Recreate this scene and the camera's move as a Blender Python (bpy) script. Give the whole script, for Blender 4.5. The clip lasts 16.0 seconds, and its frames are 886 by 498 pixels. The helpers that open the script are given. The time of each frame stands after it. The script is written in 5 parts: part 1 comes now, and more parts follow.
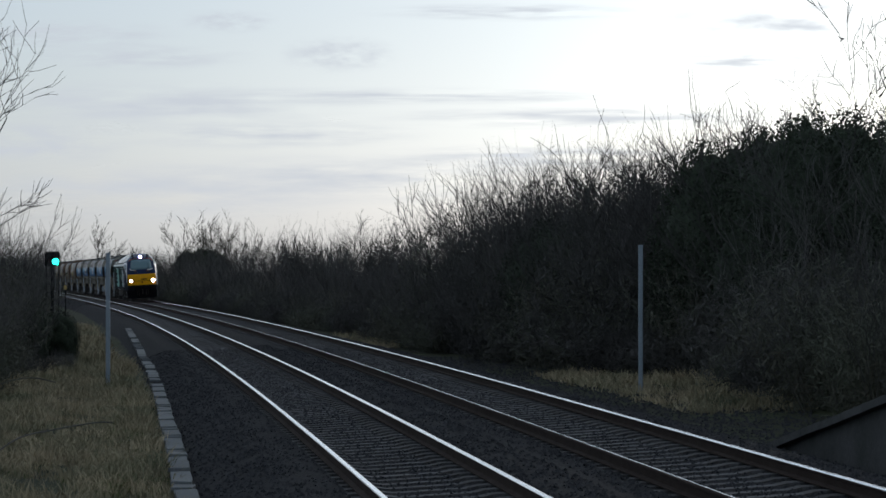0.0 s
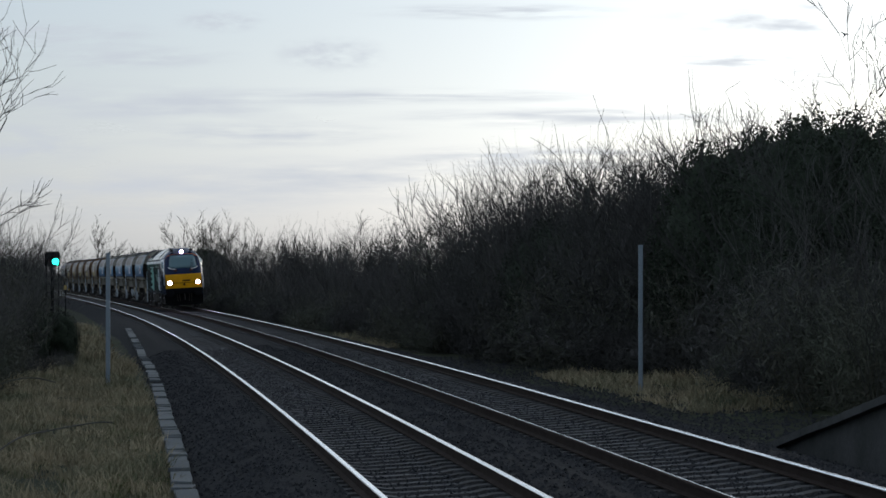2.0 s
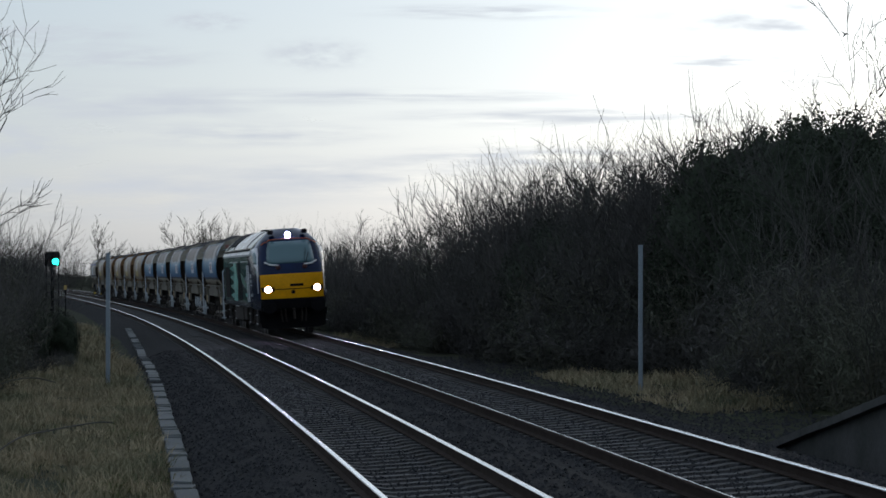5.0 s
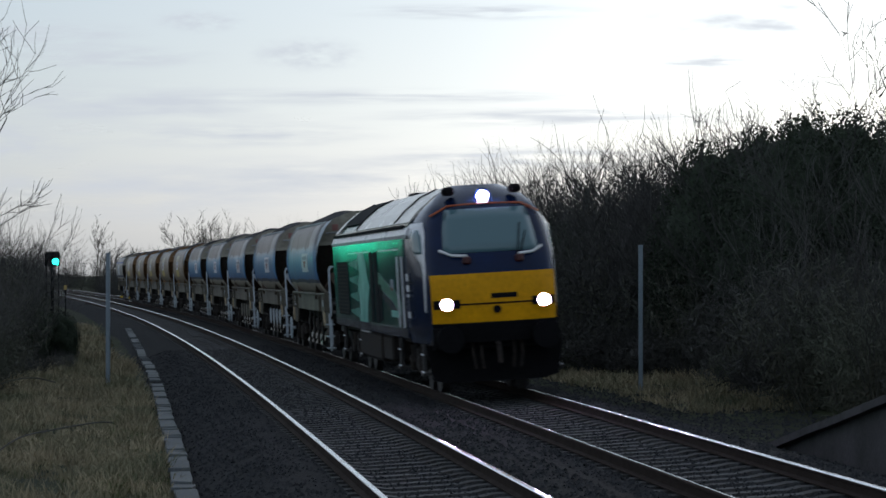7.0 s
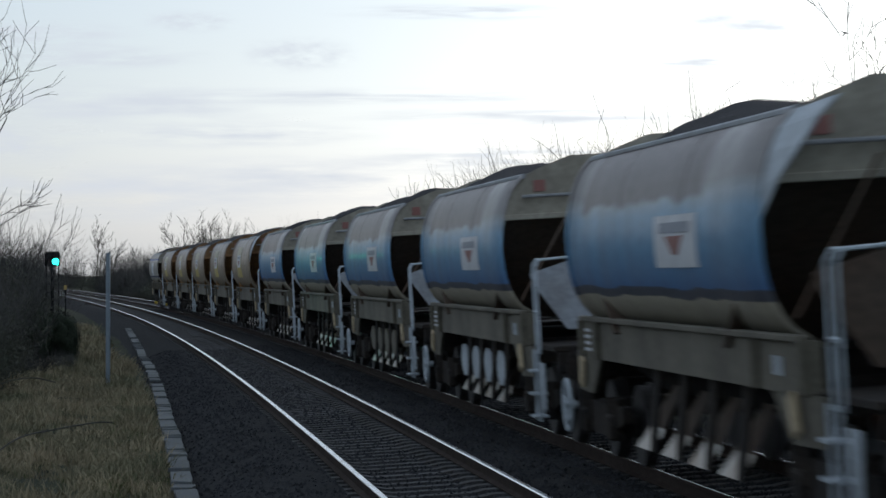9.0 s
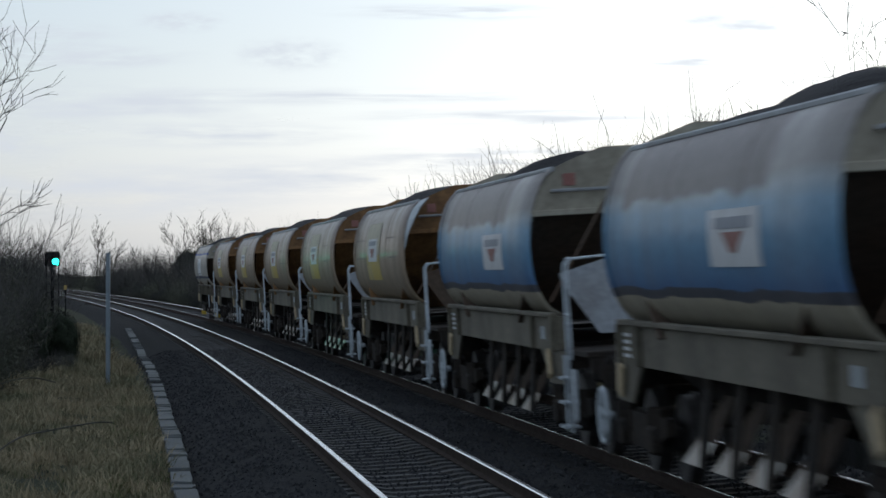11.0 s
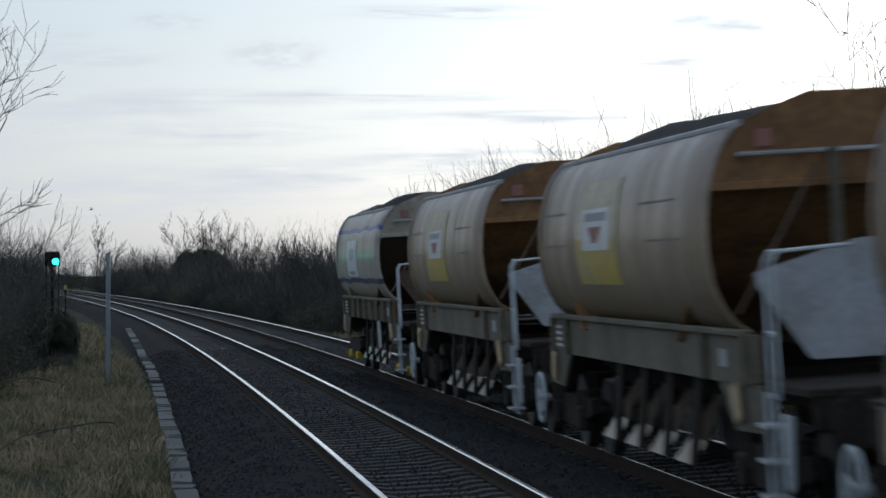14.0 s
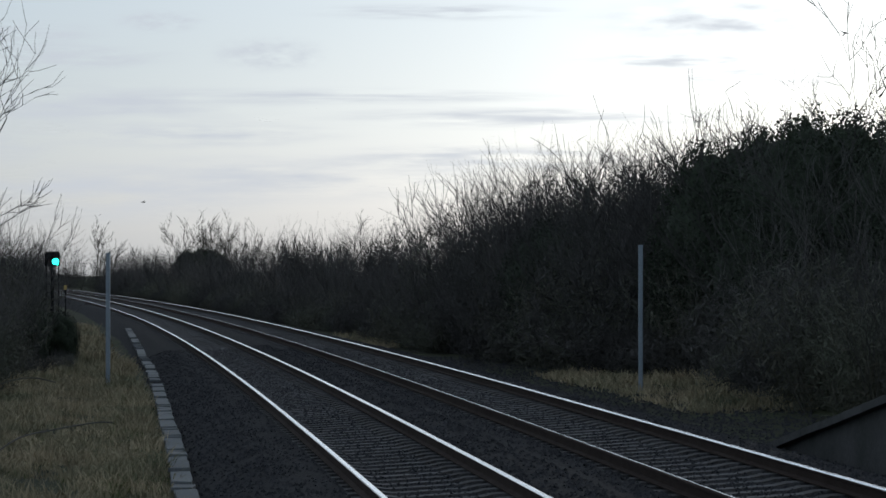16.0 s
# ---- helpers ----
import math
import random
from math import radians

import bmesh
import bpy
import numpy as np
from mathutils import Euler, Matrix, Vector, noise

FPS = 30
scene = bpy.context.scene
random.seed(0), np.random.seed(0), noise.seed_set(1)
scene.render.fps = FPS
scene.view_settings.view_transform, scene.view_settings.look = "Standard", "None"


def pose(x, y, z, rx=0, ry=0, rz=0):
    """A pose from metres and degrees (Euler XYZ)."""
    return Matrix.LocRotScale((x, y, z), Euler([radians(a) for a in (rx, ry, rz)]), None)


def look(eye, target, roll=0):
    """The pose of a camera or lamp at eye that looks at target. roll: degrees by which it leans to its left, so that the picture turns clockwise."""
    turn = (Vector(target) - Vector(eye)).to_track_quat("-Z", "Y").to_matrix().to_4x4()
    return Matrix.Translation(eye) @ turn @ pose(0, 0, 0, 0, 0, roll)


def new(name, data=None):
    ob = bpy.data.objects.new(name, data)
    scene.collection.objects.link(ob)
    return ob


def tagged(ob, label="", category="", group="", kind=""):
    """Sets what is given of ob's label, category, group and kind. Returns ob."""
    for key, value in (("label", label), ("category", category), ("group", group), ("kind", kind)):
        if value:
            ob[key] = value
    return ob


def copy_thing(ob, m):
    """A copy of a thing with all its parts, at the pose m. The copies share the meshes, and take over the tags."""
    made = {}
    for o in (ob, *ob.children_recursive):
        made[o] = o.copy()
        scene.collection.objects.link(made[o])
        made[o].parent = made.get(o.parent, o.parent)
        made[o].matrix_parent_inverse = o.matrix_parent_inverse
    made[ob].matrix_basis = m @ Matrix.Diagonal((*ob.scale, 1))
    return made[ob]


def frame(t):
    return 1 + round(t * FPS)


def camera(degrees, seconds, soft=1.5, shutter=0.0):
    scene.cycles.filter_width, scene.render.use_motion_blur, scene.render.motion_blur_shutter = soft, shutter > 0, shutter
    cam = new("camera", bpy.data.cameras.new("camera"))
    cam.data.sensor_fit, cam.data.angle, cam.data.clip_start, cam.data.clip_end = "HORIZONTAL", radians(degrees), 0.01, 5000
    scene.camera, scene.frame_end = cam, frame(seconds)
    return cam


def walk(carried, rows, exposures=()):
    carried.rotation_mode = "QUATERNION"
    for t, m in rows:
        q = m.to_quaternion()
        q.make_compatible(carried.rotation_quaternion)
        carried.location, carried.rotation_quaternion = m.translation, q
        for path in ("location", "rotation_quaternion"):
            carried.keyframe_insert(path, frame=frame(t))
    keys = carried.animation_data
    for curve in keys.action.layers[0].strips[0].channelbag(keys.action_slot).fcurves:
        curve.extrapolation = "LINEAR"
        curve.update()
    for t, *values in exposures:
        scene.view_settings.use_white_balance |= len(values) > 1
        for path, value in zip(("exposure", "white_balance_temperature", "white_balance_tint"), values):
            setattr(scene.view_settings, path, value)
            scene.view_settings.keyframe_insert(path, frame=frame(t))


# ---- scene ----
# ---- the camera: it stands on a platform end and does not move ----
cam = camera(17.16, 16.0, soft=1.6, shutter=0.5)
EYE = (0.0, 0.0, 2.27)
STILL = pose(*EYE, 90.498, 0, 0)
walk(cam, [(0.0, STILL), (16.0, STILL)], exposures=[(0.0, -0.06), (7.0, 0.0), (8.6, 0.14), (11.5, 0.14), (14.8, 0.08), (16.0, -0.06)])

# ---- sky and light: dusk, thin cloud, the sun low behind the trees ----
SUN_AZ = 24.0      # degrees to the right of the view
SUN_EL = 6.5
world = bpy.data.worlds.new("dusk_sky")
scene.world = world
world.use_nodes = True
wn = world.node_tree.nodes
sky = wn.new("ShaderNodeTexSky")
sky.sky_type = 'NISHITA'
sky.sun_disc = False
sky.sun_elevation = radians(SUN_EL)
sky.sun_rotation = radians(SUN_AZ)
sky.air_density, sky.dust_density, sky.ozone_density = 1.0, 2.0, 4.0
wn["Background"].inputs["Strength"].default_value = 0.166
veil = wn.new("ShaderNodeHueSaturation")     # thin cloud takes most of the colour out
veil.inputs["Saturation"].default_value = 0.5
tint = wn.new("ShaderNodeMix")
tint.data_type, tint.blend_type = 'RGBA', 'MULTIPLY'
tint.inputs["Factor"].default_value = 1.0
tint.inputs["B"].default_value = (0.93, 1.0, 1.11, 1)
world.node_tree.links.new(sky.outputs[0], veil.inputs["Color"])
world.node_tree.links.new(veil.outputs[0], tint.inputs["A"])
deck = wn.new("ShaderNodeMix")               # an even deck of thin cloud all round
deck.data_type = 'RGBA'
deck.inputs["Factor"].default_value = 0.37
deck.inputs["B"].default_value = (4.0, 4.65, 5.35, 1)
world.node_tree.links.new(tint.outputs["Result"], deck.inputs["A"])
world.node_tree.links.new(deck.outputs["Result"], wn["Background"].inputs["Color"])
sun = new("sun", bpy.data.lights.new("sun", 'SUN'))
sun.data.energy, sun.data.angle, sun.data.color = 0.5, radians(12), (1.0, 0.86, 0.72)
_a, _e = radians(SUN_AZ), radians(SUN_EL)
sun.matrix_world = look((0, 0, 30), (-math.sin(_a) * math.cos(_e), -math.cos(_a) * math.cos(_e), 30 - math.sin(_e)))


SIGNAL_WATTS = 270.0     # the narrow beam of the green signal lamp


# ---- materials ----
def mat(name, base, rough=0.8, metal=0.0, scale=6.0, vary=0.25, bump=0.0, fine=60.0, second=None, mix=0.5, spec=0.5, per_object=0.0, streak=None, emit=0.0):
    """Base colour with stains at a coarse and grain at a fine size; second: the colour of the stains."""
    m = bpy.data.materials.new(name)
    m.use_nodes = True
    nt = m.node_tree
    N, L = nt.nodes, nt.links
    b = N["Principled BSDF"]
    b.inputs["Metallic"].default_value = metal
    b.inputs["Specular IOR Level"].default_value = spec
    tc = N.new("ShaderNodeTexCoord")
    mp = N.new("ShaderNodeMapping")
    if streak:
        mp.inputs["Scale"].default_value = streak
    L.new(tc.outputs["Object"], mp.inputs["Vector"])
    n1, n2 = N.new("ShaderNodeTexNoise"), N.new("ShaderNodeTexNoise")
    n1.inputs["Scale"].default_value, n1.inputs["Detail"].default_value = scale, 5
    n2.inputs["Scale"].default_value, n2.inputs["Detail"].default_value = fine, 3
    L.new(mp.outputs[0], n1.inputs["Vector"])
    L.new(tc.outputs["Object"], n2.inputs["Vector"])
    ramp = N.new("ShaderNodeMapRange")
    ramp.inputs["From Min"].default_value, ramp.inputs["From Max"].default_value = 0.35, 0.68
    L.new(n1.outputs["Fac"], ramp.inputs["Value"])
    amt = N.new("ShaderNodeMath")
    amt.operation = 'MULTIPLY'
    amt.inputs[1].default_value = mix
    L.new(ramp.outputs[0], amt.inputs[0])
    mx = N.new("ShaderNodeMix")
    mx.data_type = 'RGBA'
    mx.inputs["A"].default_value = (*base, 1)
    mx.inputs["B"].default_value = (*(second or [c * (1 - vary) for c in base]), 1)
    L.new(amt.outputs[0], mx.inputs["Factor"])
    g = N.new("ShaderNodeMapRange")
    g.inputs["From Min"].default_value, g.inputs["From Max"].default_value = 0.25, 0.75
    g.inputs["To Min"].default_value, g.inputs["To Max"].default_value = 1 - vary, 1 + vary
    L.new(n2.outputs["Fac"], g.inputs["Value"])
    val = g.outputs[0]
    if per_object:
        oi = N.new("ShaderNodeObjectInfo")
        r = N.new("ShaderNodeMapRange")
        r.inputs["To Min"].default_value, r.inputs["To Max"].default_value = 1 - per_object, 1 + per_object
        L.new(oi.outputs["Random"], r.inputs["Value"])
        mu = N.new("ShaderNodeMath")
        mu.operation = 'MULTIPLY'
        L.new(val, mu.inputs[0])
        L.new(r.outputs[0], mu.inputs[1])
        val = mu.outputs[0]
    hs = N.new("ShaderNodeHueSaturation")
    L.new(val, hs.inputs["Value"])
    L.new(mx.outputs["Result"], hs.inputs["Color"])
    L.new(hs.outputs[0], b.inputs["Base Color"])
    rr = N.new("ShaderNodeMapRange")
    rr.inputs["To Min"].default_value, rr.inputs["To Max"].default_value = max(0.03, rough - 0.12), min(1, rough + 0.12)
    L.new(n1.outputs["Fac"], rr.inputs["Value"])
    L.new(rr.outputs[0], b.inputs["Roughness"])
    if bump:
        bp = N.new("ShaderNodeBump")
        bp.inputs["Strength"].default_value = 0.7
        bp.inputs["Distance"].default_value = bump
        L.new(n2.outputs["Fac"], bp.inputs["Height"])
        L.new(bp.outputs[0], b.inputs["Normal"])
    if emit:
        b.inputs["Emission Color"].default_value = (*base, 1)
        b.inputs["Emission Strength"].default_value = emit
    return m


M_EARTH = mat("earth", (0.028, 0.027, 0.022), 0.95, scale=0.35, vary=0.4, fine=5, second=(0.05, 0.06, 0.03), mix=0.9, bump=0.06, spec=0.05)
M_BALLAST = mat("ballast_stone", (0.0125, 0.0135, 0.015), 0.92, scale=0.9, vary=0.85, fine=13, second=(0.017, 0.0175, 0.017), mix=0.8, bump=0.04, spec=0.08)
M_STONE = mat("crushed_stone", (0.05, 0.052, 0.056), 0.9, scale=3, vary=0.45, fine=40, bump=0.004, per_object=0.3, spec=0.1)
M_RAIL = mat("polished_rail", (0.95, 0.95, 0.96), 0.22, 1.0, scale=1.5, vary=0.05, fine=30, mix=0.2)
M_RUST = mat("rusty_rail_side", (0.035, 0.024, 0.019), 0.9, 0.0, scale=3, vary=0.4, fine=50, bump=0.002, spec=0.1)
M_SLEEPER = mat("sleeper_concrete", (0.085, 0.088, 0.09), 0.9, scale=3, vary=0.3, fine=30, second=(0.06, 0.055, 0.05), mix=0.8, bump=0.004, per_object=0.25, spec=0.15)
M_SLAB = mat("trough_concrete", (0.105, 0.115, 0.122), 0.9, scale=2.5, vary=0.25, fine=30, second=(0.12, 0.13, 0.11), mix=0.7, bump=0.004, per_object=0.15)
M_RAMP = mat("ramp_concrete", (0.045, 0.046, 0.045), 0.92, scale=1.5, vary=0.35, fine=18, second=(0.02, 0.023, 0.02), mix=0.9, bump=0.006)
M_GRASS = mat("dry_grass", (0.36, 0.295, 0.19), 0.9, scale=0.6, vary=0.5, fine=2.2, second=(0.12, 0.13, 0.08), mix=0.95, spec=0.1)
M_GREENGRASS = mat("green_grass", (0.085, 0.11, 0.04), 0.9, scale=0.8, vary=0.45, fine=4, second=(0.12, 0.12, 0.06), mix=0.8, spec=0.1)
M_BARK = mat("bare_bark", (0.058, 0.052, 0.046), 0.9, scale=1.2, vary=0.3, fine=40, second=(0.05, 0.055, 0.035), mix=0.7)
M_TWIG = mat("bare_twigs", (0.056, 0.052, 0.049), 0.9, scale=0.4, vary=0.4, fine=8, second=(0.034, 0.038, 0.031), mix=0.8, per_object=0.4)
M_IVY = mat("evergreen_leaves", (0.034, 0.045, 0.028), 0.8, scale=0.8, vary=0.5, fine=6, second=(0.022, 0.03, 0.019), mix=0.8, per_object=0.25, spec=0.2)
M_GREENTWIG = mat("bramble_leaves", (0.066, 0.078, 0.052), 0.8, scale=0.8, vary=0.5, fine=6, second=(0.06, 0.05, 0.035), mix=0.8, per_object=0.35)
M_GALV = mat("galvanised_steel", (0.22, 0.265, 0.30), 0.55, 0.4, scale=2, vary=0.15, fine=30, mix=0.4)
M_BLACK = mat("black_paint", (0.008, 0.008, 0.009), 0.75, scale=3, vary=0.3, fine=30, spec=0.06)

# ---- the line of the two tracks: a gentle curve, canted ----
X0, TH0, K0, K1, K2 = 5.1957, -0.093831, -0.00026, -2.4e-05, 2.4e-05
SPACING, CANT, DZ2, GAUGE = 3.392, 0.0876, 0.051, 1.505
_ds = 0.5
_S = np.arange(-240.0, 4200.0, _ds)
_c = np.clip(_S, 0, 330) / 100
_kap = (K0 + K1 * _c + K2 * _c ** 2)
_T = np.concatenate([[0], np.cumsum((_kap[1:] + _kap[:-1]) / 2 * _ds)])
_i0 = int(np.argmin(abs(_S)))
_T += TH0 - _T[_i0]
_X = np.concatenate([[0], np.cumsum(np.sin((_T[1:] + _T[:-1]) / 2) * _ds)])
_X += X0 - _X[_i0]
_Y = np.concatenate([[0], np.cumsum(np.cos((_T[1:] + _T[:-1]) / 2) * _ds)])
_Y += -20.0 - _Y[_i0]


def heading(s):
    return np.interp(s, _S, _T)


def plan(s, o):
    """Place in plan at s metres along track one, o metres to the right of its centre."""
    t = heading(s)
    return np.interp(s, _S, _X) + o * np.cos(t), np.interp(s, _S, _Y) - o * np.sin(t)


def rail_z(o):
    """Height of the plane through the rail heads at o metres right of track one's centre."""
    if o < SPACING / 2:
        return CANT / 2 + CANT / GAUGE * max(o, -1.3)
    return DZ2 + CANT / 2 + CANT / GAUGE * min(o - SPACING, 1.3)


def at(s, o, z):
    x, y = plan(s, o)
    return Vector((float(x), float(y), z))


def ground_z(o, s=60.0):
    """Height of the earth under ballast, verge and bank."""
    return float(np.interp(o, [-60, -30, -14, -7, -4, -2.6, -2.0, 5.4, 6.4, 8.0, 11, 20, 60], [0.6, 0.6, 0.1, -0.22, -0.42, -0.48, -0.62, -0.62, -0.4, -0.42, -0.3, -0.1, -0.1]))


# ---- mesh helpers ----
def mesh_ob(name, verts, faces, material, parent=None, label="", smooth=False):
    me = bpy.data.meshes.new(name)
    me.from_pydata([tuple(v) for v in verts], [], faces)
    me.materials.append(material)
    if smooth:
        me.shade_smooth()
    me.update()
    ob = new(name, me)
    ob.parent = parent
    if label:
        ob["label"] = label
    return ob


def part(name, bm, material, parent=None, label="", smooth=False):
    me = bpy.data.meshes.new(name)
    bm.normal_update()
    bm.to_mesh(me)
    bm.free()
    me.materials.append(material)
    if smooth:
        me.shade_smooth()
    ob = new(name, me)
    ob.parent = parent
    if label:
        ob["label"] = label
    return ob


def thing(name, m, label, category, group="", kind=""):
    ob = new(name)
    ob.matrix_world = m
    ob.empty_display_size = 0.2
    return tagged(ob, label, category, group, kind)


def box(bm, cx, cy, cz, sx, sy, sz, bevel=0.0, m=None):
    r = bmesh.ops.create_cube(bm, size=1.0, matrix=(m or Matrix()) @ Matrix.LocRotScale((cx, cy, cz), None, (sx, sy, sz)))
    if bevel:
        es = list({e for v in r["verts"] for e in v.link_edges})
        bmesh.ops.bevel(bm, geom=es, offset=bevel, segments=1, affect='EDGES', profile=0.7)
    return r["verts"]


def tube(bm, p, q, r0, r1=None, n=8):
    p, q = Vector(p), Vector(q)
    d = q - p
    m = Matrix.Translation((p + q) / 2) @ d.to_track_quat('Z', 'Y').to_matrix().to_4x4()
    bmesh.ops.create_cone(bm, cap_ends=True, segments=n, radius1=r0, radius2=r0 if r1 is None else r1, depth=d.length, matrix=m)


def rod(bm, pts, r, n=6):
    for a, b in zip(pts[:-1], pts[1:]):
        tube(bm, a, b, r, r, n)


def prism(bm, poly, axis, lo, hi):
    """Extrudes a polygon along x, y or z from lo to hi. poly: pairs in the other two axes."""
    def put(a, b, h):
        return {'x': (h, a, b), 'y': (a, h, b), 'z': (a, b, h)}[axis]
    v0 = [bm.verts.new(put(a, b, lo)) for a, b in poly]
    v1 = [bm.verts.new(put(a, b, hi)) for a, b in poly]
    n = len(poly)
    bm.faces.new(v0)
    bm.faces.new(v1)
    for i in range(n):
        bm.faces.new((v0[i], v0[(i + 1) % n], v1[(i + 1) % n], v1[i]))
    bmesh.ops.recalc_face_normals(bm, faces=bm.faces)


def loft(bm, rings, close=True, cap=True):
    vs = [[bm.verts.new(p) for p in r] for r in rings]
    n = len(rings[0])
    for a, b in zip(vs[:-1], vs[1:]):
        for i in range(n if close else n - 1):
            bm.faces.new((a[i], a[(i + 1) % n], b[(i + 1) % n], b[i]))
    if cap and close:
        bm.faces.new(vs[0])
        bm.faces.new(vs[-1])
    bmesh.ops.recalc_face_normals(bm, faces=bm.faces)


# ---- ground, ballast, rails, sleepers ----
def sweep(name, profile, s_list, material, parent=None, closed=True, label=""):
    """Sweeps a profile of (o, z) pairs along the line."""
    verts, faces, n = [], [], len(profile)
    for s in s_list:
        for o, z in profile:
            x, y = plan(s, o)
            verts.append((float(x), float(y), z))
    for i in range(len(s_list) - 1):
        for j in range(n if closed else n - 1):
            k = (j + 1) % n
            faces.append((i * n + j, i * n + k, (i + 1) * n + k, (i + 1) * n + j))
    if closed:
        faces.append(tuple(range(n)))
        faces.append(tuple((len(s_list) - 1) * n + j for j in range(n)))
    return mesh_ob(name, verts, faces, material, parent, label)


def build_ground():
    offs = [-2500, -900, -350, -150, -60, -30, -20, -14, -10, -7, -5.5, -4, -3.2, -2.6, -2.0, 5.4, 5.9, 6.4, 7.2, 8, 9.5, 11, 14, 20, 35, 60, 150, 400, 1000, 2500]
    ss = list(np.arange(-60, 30, 10)) + list(np.arange(30, 140, 1.5)) + list(np.arange(140, 420, 8)) + [500, 700, 1000, 1600, 2500, 4000]
    prof = [(o, ground_z(o)) for o in offs]
    g = sweep("ground", prof, ss, M_EARTH, closed=False)
    for v in g.data.vertices:
        if abs(v.co.x) < 150 and v.co.y < 420:
            v.co.z += 0.10 * noise.noise(v.co * 0.45) - 0.02
    g.data.shade_smooth()
    tagged(g, "dark earth verge with rough grass beside the railway", "ground", kind="structure")


def build_ballast():
    def zb(o):
        return rail_z(o) - 0.205
    prof = [(-2.75, -0.56), (-2.1, -0.36), (-1.6, zb(-1.6) + 0.05), (-1.3, zb(-1.3) + 0.075), (-0.98, zb(-0.98) + 0.07), (-0.86, zb(-0.86) + 0.01), (0, zb(0) - 0.01), (0.86, zb(0.86) + 0.01), (0.98, zb(0.98) + 0.06), (1.35, zb(1.35) + 0.07), (1.7, zb(1.6) + 0.05),
            (2.05, zb(2.05) + 0.07), (2.4, zb(2.4) + 0.06), (2.52, zb(2.52) + 0.01), (3.4, zb(3.4) - 0.01), (4.26, zb(4.26) + 0.01), (4.38, zb(4.38) + 0.06), (4.75, zb(4.75) + 0.07), (5.1, zb(5.1) + 0.03), (5.7, -0.34), (6.6, -0.5)]
    ss = list(np.arange(-60, 28, 8)) + list(np.arange(28, 110, 0.7)) + list(np.arange(110, 460, 4))
    b = sweep("ballast", prof, ss, M_BALLAST, closed=False)
    for v in b.data.vertices:
        v.co.z += 0.025 * noise.noise(v.co * 1.7)
    b.data.shade_smooth()
    tagged(b, "dark grey crushed stone ballast bed under two tracks", "ballast", kind="structure")


def rail_mesh(name, o, parent, band=1.0):
    z = rail_z(o)
    ss = list(np.arange(-60, 20, 8)) + list(np.arange(20, 460, 2.0))
    prof = [(o - 0.07, z - 0.159), (o + 0.07, z - 0.159), (o + 0.07, z - 0.147), (o + 0.012, z - 0.125), (o + 0.01, z - 0.05), (o + 0.035, z - 0.038),
            (o + 0.036, z - 0.012), (o + 0.027, z - 0.0025), (o - 0.027, z - 0.0025), (o - 0.036, z - 0.012), (o - 0.035, z - 0.038), (o - 0.01, z - 0.05), (o - 0.012, z - 0.125), (o - 0.07, z - 0.147)]
    r = sweep(name, prof, ss, M_RUST, parent)
    head = [(o - 0.036, z - 0.012), (o - 0.031, z - 0.003), (o - 0.026, z), (o + 0.026, z), (o + 0.031, z - 0.003), (o + 0.036, z - 0.012)]
    if band < 1:        # only a narrow strip of this rail is polished
        head = [(o + 0.012 - 0.026 * band, z - 0.004), (o + 0.012 - 0.022 * band, z), (o + 0.012 + 0.022 * band, z), (o + 0.012 + 0.026 * band, z - 0.004)]
    h = sweep("running_surface", head, ss, M_RAIL, r, closed=False, label="bright worn steel rail top")


def sleeper_mesh():
    bm = bmesh.new()
    prism(bm, [(-1.25, -0.2), (1.25, -0.2), (1.25, 0), (1.2, 0.025), (0.55, 0.025), (0.4, 0.0), (-0.4, 0.0), (-0.55, 0.025), (-1.2, 0.025), (-1.25, 0)], 'y', -0.125, 0.125)
    me = bpy.data.meshes.new("sleeper")
    bm.to_mesh(me)
    bm.free()
    me.materials.append(M_SLEEPER)
    return me


def line_pose(s, oc, z):
    """Pose on the canted track whose centre is oc: x to the right, y along the line away from the camera."""
    t = float(heading(s))
    xa = Vector((math.cos(t), -math.sin(t), CANT / GAUGE)).normalized()
    ya = Vector((math.sin(t), math.cos(t), 0))
    za = xa.cross(ya)
    p = at(s, oc, rail_z(oc)) + za * z
    return Matrix(((xa.x, ya.x, za.x, p.x), (xa.y, ya.y, za.y, p.y), (xa.z, ya.z, za.z, p.z), (0, 0, 0, 1)))


